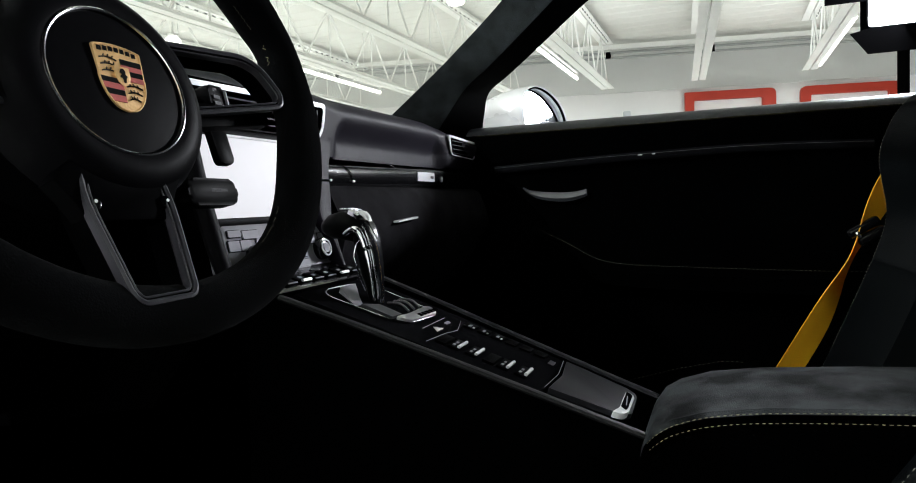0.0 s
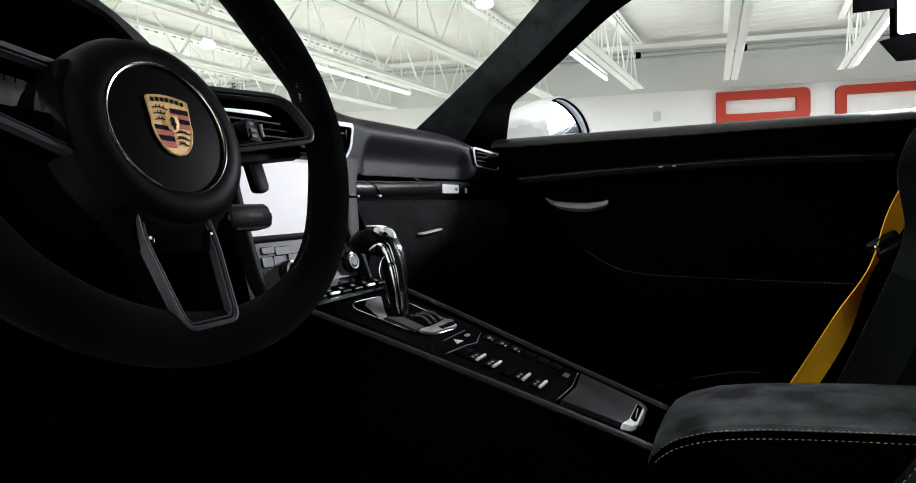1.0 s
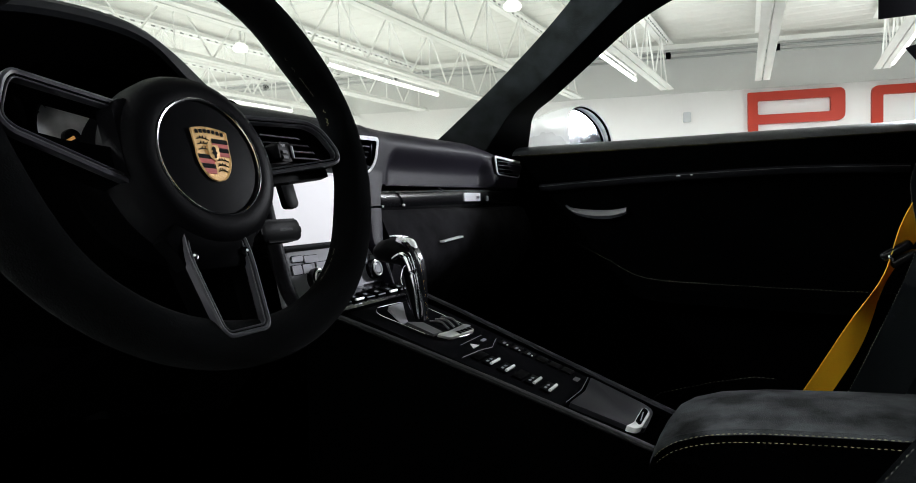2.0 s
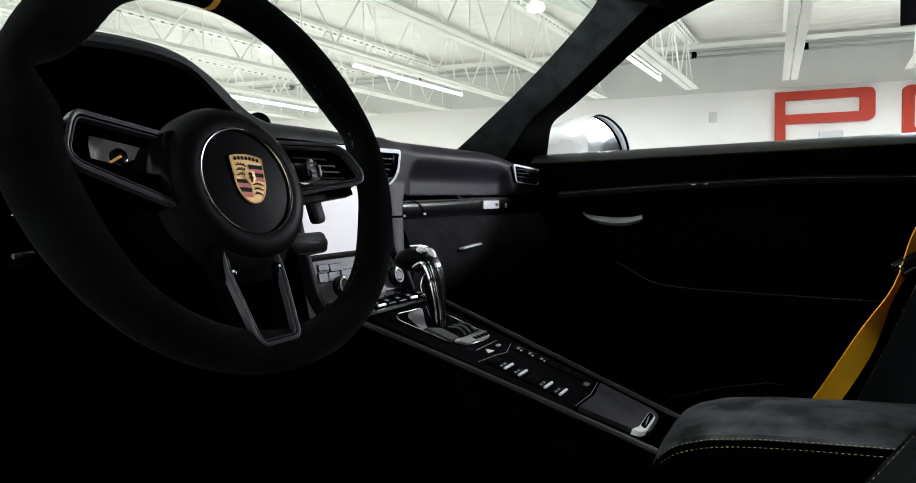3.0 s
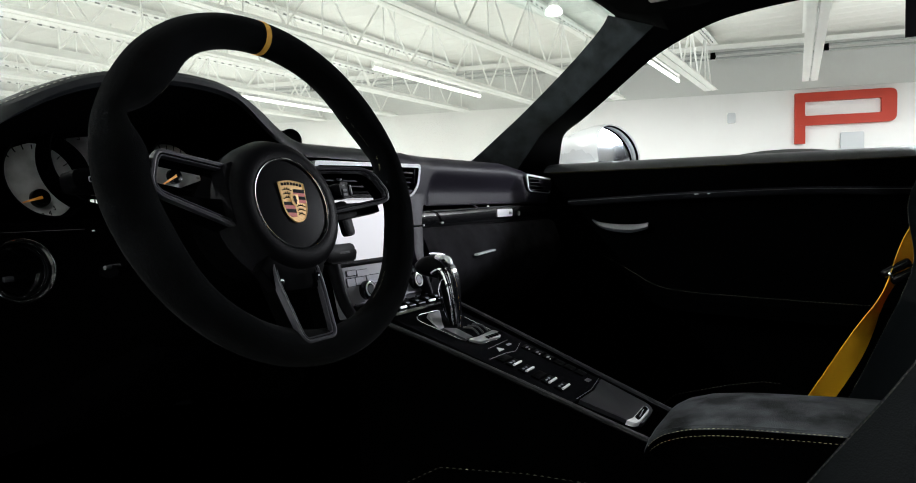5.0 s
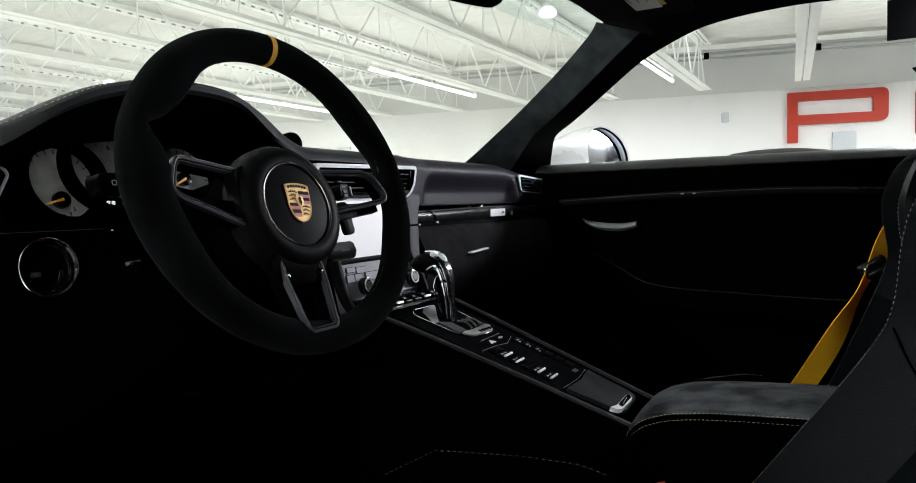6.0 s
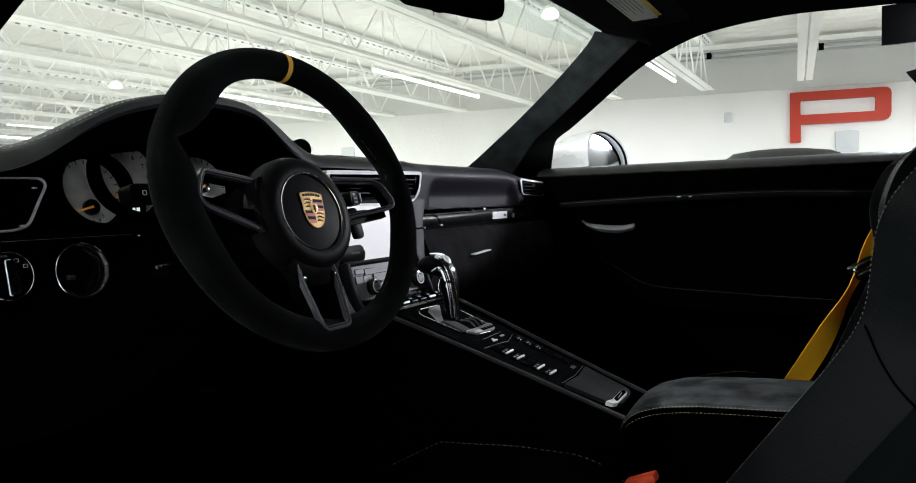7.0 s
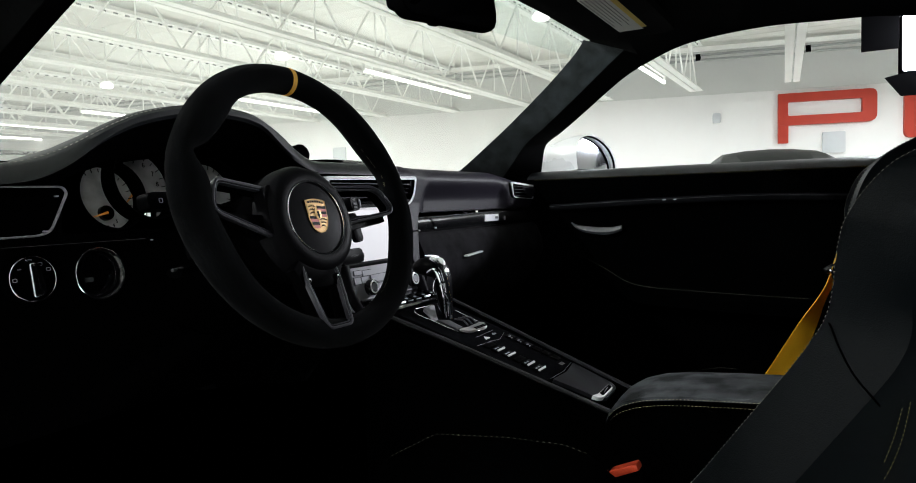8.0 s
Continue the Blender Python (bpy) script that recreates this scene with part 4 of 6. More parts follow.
for y, dz, k in ((0.75, -0.04, 0.1), (0.60, -0.012, 0.45), (0.45, -0.020, 0.9), (0.36, -0.008, 1.0), (0.324, 0.0, 1.0), (0.308, -0.0006, 1.0), (0.3035, -0.0045, 1.0), (0.3025, -0.0110, 1.0), (0.306, -0.0150, 0.99), (0.33, -0.036, 0.88), (0.43, -0.060, 0.8)):
    row = []
    for hx, hz in hp:
        lo_s = (1 - sstep(-0.60, -0.46, hx)) * sstep(0.31, 0.302, y)
        tail = sstep(-0.25, -0.12, hx) if y in (0.3025, 0.306) else sstep(-0.21, -0.11, hx)
        if tail > 0 and 0.30 < y < 0.37 and dz > -0.02:
            ty, tz = {0.36: (0.36, 0.9341), 0.324: (0.3125, 0.9334), 0.308: (0.3012, 0.9298), 0.3035: (0.2942, 0.9246), 0.3025: (0.2897, 0.9180), 0.306: (0.2882, 0.9125)}[y]
            row.append((hx, y + (ty - y) * tail, 0.915 + (hz - 0.915) * k + dz + (tz - (0.915 + (hz - 0.915) * k + dz)) * tail))
            continue
        row.append((hx, y - 0.024 * lo_s * (1 if dz < -0.01 else 0.5 if dz < -0.004 else 0.15), 0.915 + (hz - 0.915) * k + dz - 0.010 * lo_s * (dz < -0.01)))
    hood_rows.append(row)
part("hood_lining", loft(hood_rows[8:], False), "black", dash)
part("instrument_hood", loft(hood_rows[:9], False), "dash_black", dash, "arched black leather instrument hood")
stitches("hood_seam", [V3((hx, 0.3065, hz - 0.0012)) for hx, hz in hp if hx < -0.40], dash, "stitch_pale", 0.004, 0.003, 0.0005, (0, -0.7, 0.7))
part("cluster_panel", box(-0.37, 0.43, 0.87, 0.30, 0.01, 0.11), "black", dash)
dials = []
for gx, gz, r, gy in ((-0.452, 0.878, 0.040, 0.372), (-0.398, 0.894, 0.048, 0.385), (-0.292, 0.885, 0.042, 0.372)):
    gm = basis((gx, gy, gz), (1, 0, 0), (0, 0.22, 0.975))
    d = part("dial", disc(r, 0.004, m=gm, seg=40), "dial", dash, "silver round instrument dial")
    dials.append(d)
    part("dial_tube", loft([[gm @ V3((q * math.cos(2 * math.pi * i / 40), q * math.sin(2 * math.pi * i / 40), z)) for i in range(40)] for q, z in ((r + 0.001, -0.002), (r + 0.001, 0.020 + 0.012 * (r > 0.045)), (r + 0.004, 0.023 + 0.012 * (r > 0.045)), (r + 0.005, -0.002))], True, False), "black", d)
    ox, oy, turn, reach = (-0.003, -0.019, 105, 0.021) if gx < -0.4 else (-0.011, -0.0115, 135, 0.024) if gx < -0.3 else (0, 0, 118, 0.034)
    part("dial_hub", disc(0.0095, 0.006, m=gm @ Matrix.Translation((ox, oy, 0.008)), seg=24, bevel=0.002), "gloss", d)
    part("needle", slab([(-0.0016, 0), (0.0016, 0), (0.0006, reach), (-0.0006, reach)], 0.001, m=gm @ Matrix.Translation((ox, oy, 0.0095)) @ pose(0, 0, 0, 0, 0, turn)), "needle", d, "orange needle")
    for k in range(19):
        a = radians(-135 + 270 * k / 18)
        part("tick", slab(rect(-0.0005, r * 0.84, 0.0005, r * (0.96 if k % 3 else 0.93) + 0.001), 0.0005, m=gm @ Matrix.Translation((0, 0, 0.001)) @ pose(0, 0, 0, 0, 0, math.degrees(-a))), "black", d, smooth=False)
part("trip_display", slab(rect(-0.418, 0.848, -0.376, 0.863), 0.001, m=basis((0, 0.3745, 0), (1, 0, 0), (0, 0, 1))), "gloss", dash)
for k in range(4):
    part("digit_bar", slab(rect(-0.4085 + 0.0062 * k, 0.8535, -0.4045 + 0.0062 * k, 0.8590), 0.0008, m=basis((0, 0.3730, 0), (1, 0, 0), (0, 0, 1))), "led", dash)

lo = rounded([(-0.70, 0.890), (-0.70, 0.836), (-0.572, 0.838), (-0.558, 0.842), (-0.538, 0.884), (-0.544, 0.891)], [0.004, 0.004, 0.006, 0.01, 0.01, 0.006])
lm = basis((0, 0.301, 0), (1, 0, 0), (0, 0, 1))
v = part("driver_vent", frame_bm(lo, 0.0022, 0.008, m=lm, bevel=0.0012), "silver_dark", dash, "satin framed driver air vent")
part("vent_cavity", slab([(p.x, p.y) for p in lo], 0.002, m=basis((0, 0.3045, 0), (1, 0, 0), (0, 0, 1))), "black", v)
for k in range(4):
    part("louvre", box(-0.625, 0.303, 0.848 + 0.010 * k, 0.12, 0.004, 0.0022), "black", v)
part("vent_slider", box(-0.553, 0.300, 0.8800, 0.0035, 0.004, 0.0020, 0.0006), "silver", v)
part("vent_slider", box(-0.567, 0.300, 0.8435, 0.0035, 0.004, 0.0016, 0.0005), "silver", v)

sw = basis((-0.582, 0.306, 0.795), (1, 0, 0), (0, 0.12, 0.99))
light_sw = k = part("light_switch", disc(0.0235, 0.02, m=sw @ Matrix.Translation((0, 0, 0.006)), bevel=0.002), "black", dash, "black rotary light switch with chrome rim")
part("switch_rim", ring(0.0232, 0.0006, m=sw @ Matrix.Translation((0, 0, 0.0062))), "ringmetal", k)
part("switch_grip", slab(rounded([(-0.0042, -0.019), (0.0050, -0.0165), (0.0030, 0.0150), (-0.0030, 0.0155)], 0.0025), 0.012, 0.0015, m=sw @ Matrix.Translation((0, 0, 0.017)) @ pose(0, 0, 0, 0, 0, 4)), "gloss", k)
part("grip_edge", frame_bm(rounded([(-0.0047, -0.0195), (0.0055, -0.0170), (0.0034, 0.0156), (-0.0034, 0.0161)], 0.0028), 0.0004, 0.002, m=sw @ Matrix.Translation((0, 0, 0.0125)) @ pose(0, 0, 0, 0, 0, 4)), "bright", k)
rg = basis((-0.5095, 0.304, 0.7935), (1, 0, 0), (0, 0.12, 0.99))
k = part("round_vent", ring(0.0285, 0.0009, m=rg @ Matrix.Translation((0, 0, 0.006))), "ringmetal", dash, "thin chrome ring of round dash vent")
part("vent_bowl", loft([[rg @ V3((q * math.cos(2 * math.pi * i / 32), q * math.sin(2 * math.pi * i / 32), z)) for i in range(32)] for q, z in ((0.0285, 0.006), (0.0262, 0.004), (0.0240, -0.004), (0.0225, -0.012), (0.012, -0.0135), (0.001, -0.014))], True, False), "gloss", k)
part("vent_disc", disc(0.0205, 0.002, m=rg @ Matrix.Translation((0.001, 0.001, -0.006)) @ pose(0, 0, 0, 0, 18), seg=32, bevel=0.0006), "stalk", k)
part("inner_ring", ring(0.0232, 0.0004, m=rg @ Matrix.Translation((0, 0, -0.002)), seg=40, tube_seg=6), "ringmetal", k)
part("vent_tab", box(0, 0, 0, 0.009, 0.005, 0.004, 0.0012, m=rg @ Matrix.Translation((-0.011, -0.006, 0.0005))), "louvre", k)


def word(text, size, m, material, parent, name="lettering"):
    cu = bpy.data.curves.new(name, "FONT")
    cu.body, cu.size, cu.align_x, cu.align_y = text, size, "CENTER", "CENTER"
    tmp = bpy.data.objects.new("tmp", cu)
    scene.collection.objects.link(tmp)
    me = bpy.data.meshes.new_from_object(tmp.evaluated_get(bpy.context.evaluated_depsgraph_get()))
    bpy.data.objects.remove(tmp)
    me.transform(m)
    me.materials.append(M[material])
    ob = new(name, me)
    ob.parent = parent
    return ob


# ---- steering wheel ----
wheel = thing("steering_wheel", "black suede three-spoke steering wheel with ochre centre mark", "steering wheel")
WT = radians(2.8)
WM = basis((-0.36, 0.112, 0.850), (math.cos(WT), -math.sin(WT), 0), (0.30 * math.sin(WT), 0.30 * math.cos(WT), 0.954)) @ pose(0, 0, 0, 0, 0, -3.5)
RC, RR = (-0.0045, 0.016), 0.164


def rim_point(a, k=1.0):
    return WM @ V3((RC[0] + RR * k * math.cos(a), RC[1] + (RR - 0.0095) * k * math.sin(a), 0.0))


RIM_SWELL = ((38, 16, 0.0080), (141, 14, 0.0080), (18, 4.5, -0.0030), (163, 6, -0.0155), (5, 6.5, 0.0040), (175, 6.5, 0.0040), (-20, 20, 0.0110), (200, 20, 0.0070))


def rim_swell(deg):
    """How far the rim's inner edge stands in from a plain round, by its angle."""
    return sum(h * math.exp(-(((deg - c + 180) % 360 - 180) / w) ** 2) for c, w, h in RIM_SWELL)


RIM_TRIM = ((-18, 26, 0.0062), (179, 24, -0.0042))


def rim_trim(deg):
    """How far the rim's outer edge stands in from a plain round, by its angle."""
    return sum(h * math.exp(-(((deg - c + 180) % 360 - 180) / w) ** 2) for c, w, h in RIM_TRIM)


N = 160
wn = WM.to_3x3() @ V3((0, 0, 1))
rim_rings = []
for i in range(N):
    a = 2 * math.pi * i / N
    d, o = rim_swell(math.degrees(a)), rim_trim(math.degrees(a))
    mid, radial = rim_point(a, 1 - (d + o) / 2 / RR), (rim_point(a, 1.1) - rim_point(a)).normalized()
    wide, deep = 0.0165 + (d - o) / 2, 0.0165 + 0.1 * d - 0.45 * o
    mid += wn * (0.65 * max(o, 0))
    rim_rings.append([mid + radial * (wide * math.cos(2 * math.pi * j / 22)) + wn * (deep * math.sin(2 * math.pi * j / 22)) for j in range(22)])
rim_bm = loft(rim_rings + [rim_rings[0]], True, False)
bmesh.ops.remove_doubles(rim_bm, verts=rim_bm.verts, dist=1e-6)
part("rim", rim_bm, "suede", wheel, "black suede rim")
band = [rim_point(radians(90 + d)) for d in np.linspace(-2.3, -0.1, 5)]
part("centre_mark", tube(band, 0.0168, 20, up=wn), "mark", wheel, "ochre suede centre band")
lace = random.Random(5)
for c0, c1, thread, cross in ((12, 22, "stitch", 0.0022), (24, 44, "stitch_dim", 0.0010), (130, 150, "stitch_dim", 0.0010), (-56, -40, "stitch_dim", 0.0016)):
    zig = [rim_point(radians(deg), (RR - 0.0165 - rim_swell(deg) - 0.0004) / RR) + wn * (0.0030 + cross * (0.5 if k % 2 else -0.5)) for k, deg in enumerate(np.linspace(c0, c1, int((c1 - c0) * 1.5)))]
    k = 0
    while k < len(zig) - 3:
        run = lace.randint(2, 5)
        part("rim_lacing", tube(zig[k:k + run + 1], 0.00024, 5), thread, wheel)
        k += run + lace.randint(1, 4)
hubr = [(0.030, -0.075), (0.056, -0.070), (0.067, -0.045), (0.0684, -0.022), (0.0672, -0.008), (0.0620, 0.002), (0.0540, 0.0065), (0.0449, 0.0070), (0.0424, 0.0055), (0.028, 0.0075), (0.012, 0.0085), (0.002, 0.0088)]
HX = Matrix.Translation((-0.0085, -0.0035, 0))
hub_rings = [[WM @ HX @ V3((r * math.cos(2 * math.pi * i / 48), r * math.sin(2 * math.pi * i / 48), z)) for i in range(48)] for r, z in hubr]
part("hub", loft(hub_rings[3:]), "hubskin", wheel, "black leather-grained hub")
# Hub sides in a darker black, which paints their shade.
part("hub_shroud", loft([[p - wn * 0.0004 for p in q] for q in hub_rings[:4]]), "black", wheel, "black hub back, its shade put in the colour")
part("hub_ring", ring(0.0438, 0.0012, m=WM @ HX @ Matrix.Translation((0, 0, 0.0065)), seg=64), "ringmetal", wheel, "thin chrome hub ring")


SIDE_R = Matrix.Translation((0.1295, -0.0015, 0.010)) @ pose(0, 0, 0, 0, -10) @ Matrix.Translation((-0.135, 0, 0))
SIDE_L = Matrix.Translation((-0.1455, -0.0015, 0.010)) @ pose(0, 0, 0, 0, 10) @ Matrix.Translation((0.140, 0, 0))
LOW = Matrix.Translation((0, -0.132, 0.0172)) @ pose(0, 0, 0, -12)
SPK = [("side_spoke", [(0.030, 0.0440), (0.111, 0.0455), (0.1265, 0.0385), (0.1405, 0.0175), (0.1375, 0.0065), (0.1265, 0.0040), (0.030, -0.0115)], [0.004, 0.012, 0.008, 0.008, 0.006, 0.006, 0.004], SIDE_R),
       ("side_spoke", [(-0.045, 0.0350), (-0.045, -0.0270), (-0.1385, -0.0035), (-0.1455, 0.0030), (-0.1462, 0.0110), (-0.1395, 0.0300), (-0.1330, 0.0372)], [0.004, 0.004, 0.008, 0.006, 0.008, 0.008, 0.008], SIDE_L),
       ("lower_spoke", [(-0.0380, 0.0920), (-0.0465, 0.0640), (-0.0405, 0.0030), (-0.0350, -0.0035), (-0.0010, -0.0008), (0.0035, 0.0045), (0.0125, 0.0620), (0.0090, 0.0920)], [0.003, 0.024, 0.006, 0.006, 0.006, 0.006, 0.024, 0.003], LOW)]
for name, o, rr, sm_f in SPK:
    ro = rounded(o, rr)
    w0 = 0.0034 if name == "side_spoke" else 0.0030
    s = part(name, frame_bm(ro, w0, 0.006, m=WM @ sm_f, bevel=0.0008), "satin", wheel, "satin grey open spoke frame")
    part("spoke_groove", frame_bm(inset(ro, w0), 0.0012, 0.005, m=WM @ sm_f @ Matrix.Translation((0, 0, -0.0024))), "black", s)
    part("spoke_lip", frame_bm(inset(ro, w0 + 0.0012), 0.0012, 0.006, m=WM @ sm_f @ Matrix.Translation((0, 0, -0.0010)), bevel=0.0004), "satin", s)
    part("spoke_lining", frame_bm(inset(ro, 0.0008), 0.0046, 0.016, m=WM @ sm_f @ Matrix.Translation((0, 0, -0.0062))), "black", s)
for o in ([(0.012, 0.0), (0.132, 0.010), (0.134, -0.0010), (0.0803, -0.0105), (0.012, -0.0235)], [(-0.03, 0.0), (-0.03, -0.034), (-0.135, -0.004), (-0.137, 0.004)]):
    part("spoke_body", slab(o, 0.010, 0.001, m=WM @ Matrix.Translation((0, 0, -0.008))), "stalk", wheel)
root = rounded([(-0.036, 0.0375), (-0.061, 0.0368), (-0.068, 0.0300), (-0.066, -0.0170), (-0.060, -0.0245), (-0.036, -0.0300)], 0.004)
part("spoke_root", slab([(p.x, p.y) for p in root], 0.014, 0.002, m=WM @ SIDE_L @ Matrix.Translation((0, 0, 0.0016))), "hubskin", wheel, "black leather-grained spoke root")


def shield_half(y):
    """Half the shield's width at a height."""
    if y > 0.0:
        return 0.0148 + 0.0008 * math.sin(math.pi * y / 0.040)
    return 0.0148 * math.sqrt(max(0.0, 1 - (-y / 0.0215) ** 1.9)) + 0.0004


ys = [0.0172 - 0.0387 * k / 30 for k in range(31)]
crest = [(-shield_half(y), y) for y in ys] + [(shield_half(y), y) for y in ys[::-1][1:]] + [(x, 0.0172 + 0.0024 * (1 - (x / 0.0165) ** 2)) for x in np.linspace(0.0145, -0.0145, 9)]
CM = WM @ HX @ Matrix.Translation((0, 0.0018, 0.0089))
c = part("shield", slab(crest, 0.002, 0.0005, m=CM), "gold", wheel, "gold shield emblem with red and black bars")
part("shield_edge", frame_bm(crest, 0.0010, 0.001, m=CM @ Matrix.Translation((0, 0, 0.0007)), bevel=0.0003), "gold", c)


def stripe(side, y0, y1):
    a, b = shield_half(y0) - 0.0008, shield_half(y1) - 0.0008
    return [(side * 0.0007, y0), (side * max(a, 0.001), y0), (side * max(b, 0.001), y1), (side * 0.0007, y1)]


for side, y0, y1, mm in ((1, 0.0078, 0.0112, "crest_black"), (1, 0.0045, 0.0076, "crest_red"), (1, 0.0012, 0.0043, "crest_black"), (1, -0.0020, 0.0010, "crest_red"),
                         (-1, -0.0048, -0.0018, "crest_black"), (-1, -0.0085, -0.0050, "crest_red"), (-1, -0.0120, -0.0087, "crest_black"), (-1, -0.0160, -0.0122, "crest_red")):
    part("shield_bar", slab(stripe(side, y0, y1), 0.001, m=CM @ Matrix.Translation((0, 0, 0.0005))), mm, c, smooth=False)
for side, yb, n in ((-1, 0.0094, 3), (1, -0.0058, 3)):
    for k in range(n):
        y = yb - 0.0040 * k
        w = shield_half(y) - 0.0030
        arc_p = [CM @ V3((side * (0.0016 + (w - 0.0012) * q), y + 0.0012 * math.sin(math.pi * q), 0.0004)) for q in np.linspace(0, 1, 7)]
        part("antler", tube(arc_p, 0.00042, 5), "crest_black", c)
        for q in (0.25, 0.5, 0.75):
            b0 = V3((side * (0.0016 + (w - 0.0012) * q), y + 0.0012 * math.sin(math.pi * q), 0.0004))
            part("antler_point", tube([CM @ b0, CM @ (b0 + V3((-side * 0.0006, 0.0016, 0)))], 0.00036, 5), "crest_black", c)
part("shield_centre", slab([(-0.0048, 0.0060), (0.0048, 0.0060), (0.0050, 0.0005), (0.0036, -0.0036), (0, -0.0066), (-0.0036, -0.0036), (-0.0050, 0.0005)], 0.001, 0.0003, m=CM @ Matrix.Translation((0, 0, 0.0012))), "gold", c)
part("shield_mark", slab([(-0.0012, 0.0042), (0.0004, 0.0046), (0.0018, 0.0030), (0.0012, 0.0012), (0.0026, -0.0002), (0.0014, -0.0016), (0.0010, -0.0040), (-0.0004, -0.0042), (-0.0006, -0.0018), (-0.0024, -0.0006), (-0.0008, 0.0012), (-0.0022, 0.0020)], 0.0005, m=CM @ Matrix.Translation((0, 0, 0.0016))), "crest_black", c)
for k in range(7):
    part("shield_bar", slab(rect(-0.0126 + 0.0037 * k, 0.0140 + 0.0011 * (1 - ((k - 3) / 3) ** 2), -0.0101 + 0.0037 * k, 0.0166 + 0.0011 * (1 - ((k - 3) / 3) ** 2)), 0.0006, m=CM @ Matrix.Translation((0, 0, 0.0005))), "crest_black", c, smooth=False)
for sx, sy in ((-0.0393, -0.0763), (0.0069, -0.0735)):
    w = part("spoke_screw", disc(0.0040, 0.004, m=WM @ Matrix.Translation((sx, sy, 0.0035)), seg=16, bevel=0.001), "gloss", wheel)
    # Off-centre bright dot, a painted glint on the gloss screw.
    part("screw_glint", disc(0.0010, 0.001, m=WM @ Matrix.Translation((sx + 0.0006, sy + 0.0010, 0.0040)), seg=10), "bright", w)
bridge = [(-0.0085 + 0.060 * math.cos(radians(q)), -0.0035 + 0.060 * math.sin(radians(q))) for q in range(-128, -37, 10)] + [(0.0380, -0.0430), (0.0270, -0.0500), (0.0190, -0.0600), (0.0135, -0.0720), (0.0105, -0.0830), (-0.0430, -0.0860), (-0.0500, -0.0740), (-0.0580, -0.0640)]
part("spoke_bridge", slab(bridge, 0.012, 0.0012, m=WM @ Matrix.Translation((0, 0, 0.0018))), "stalk", wheel)

col = thing("steering_column", "black steering column with control stalks and paddles", "steering column")
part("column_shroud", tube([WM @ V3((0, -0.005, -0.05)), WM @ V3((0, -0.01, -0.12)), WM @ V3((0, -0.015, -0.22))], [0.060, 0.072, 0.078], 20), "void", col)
s = part("wiper_stalk", slab(rounded(rect(-0.030, -0.0115, 0.034, 0.0105), 0.009, 6), 0.014, 0.003, m=basis((-0.224, 0.170, 0.791), (1, 0.1, 0), (0, 0.2, 1))), "stalk", col, "black stalk paddle with printed marks")
word("UP/DOWN", 0.0042, basis((-0.222, 0.1685, 0.791), (1, 0.1, 0), (0, 0.2, 1)) @ Matrix.Translation((0.002, 0, 0.002)), "faint", s)
part("stalk_arm", tube([(-0.36, 0.19, 0.80), (-0.25, 0.180, 0.79)], 0.007, 8), "black", col)
s = part("light_stalk", slab(rounded(rect(-0.024, -0.0095, 0.040, 0.0090), 0.008, 6), 0.016, 0.003, m=basis((-0.497, 0.20, 0.8725), (1, 0.1, 0), (0, 0.2, 1))), "stalk", col, "black light stalk with printed marks")
for k in range(3):
    part("print_bar", frame_bm(rounded(rect(-0.016 + 0.013 * k, -0.003, -0.011 + 0.013 * k, 0.002), 0.0015), 0.0007, 0.0006, m=basis((-0.493, 0.1985, 0.8725), (1, 0.1, 0), (0, 0.2, 1)) @ Matrix.Translation((0, 0, 0.0015))), "silver", s, smooth=False)
part("stalk_arm", tube([(-0.36, 0.21, 0.85), (-0.47, 0.208, 0.870)], 0.007, 8), "black", col)
upm = basis((-0.226, 0.158, 0.863), (1, 0.1, 0), (0, 0.2, 1))
s = part("cruise_stalk", slab(rounded(rect(-0.011, -0.008, 0.010, 0.010), 0.003), 0.014, 0.003, m=upm), "stalk", col, "black stalk end with small prints")
word("OFF", 0.0036, upm @ Matrix.Translation((-0.004, 0.006, 0.001)), "handle", s)
for k in range(2):
    part("print_bar", slab(rect(-0.007, -0.001 - 0.005 * k, 0.001, 0.0018 - 0.005 * k), 0.0005, m=upm @ Matrix.Translation((0, 0, 0.0012))), "faint", s, smooth=False)
part("stalk_tip", slab(rounded(rect(0.0085, -0.005, 0.0102, 0.007), 0.0008), 0.01, 0.0006, m=upm @ Matrix.Translation((0, 0, 0.002))), "silver", s, "satin stalk tip")
part("stalk_arm", tube([(-0.36, 0.19, 0.85), (-0.24, 0.172, 0.862)], 0.006, 8), "black", col)
s = part("adjust_lever", tube(smooth_path([(-0.40, 0.22, 0.80), (-0.47, 0.20, 0.798), (-0.502, 0.186, 0.796)], 4), 0.009, 10, flat=0.6), "black", col, "black column lever")
part("lever_tip", tube([(-0.507, 0.1835, 0.7995), (-0.492, 0.186, 0.8003)], 0.0018, 8), "satin_dark", s)
part("fascia_stud", disc(0.0007, 0.003, m=basis((-0.441, 0.2985, 0.827), (1, 0, 0), (0, 0, 1)), seg=12), "bright", dash)
for text, tx, ty in (("OFF", -0.0125, 0.0105), ("AUTO", -0.0025, 0.0192)):
    word(text, 0.0024, sw @ Matrix.Translation((tx, ty, 0.0064)), "silver", light_sw)
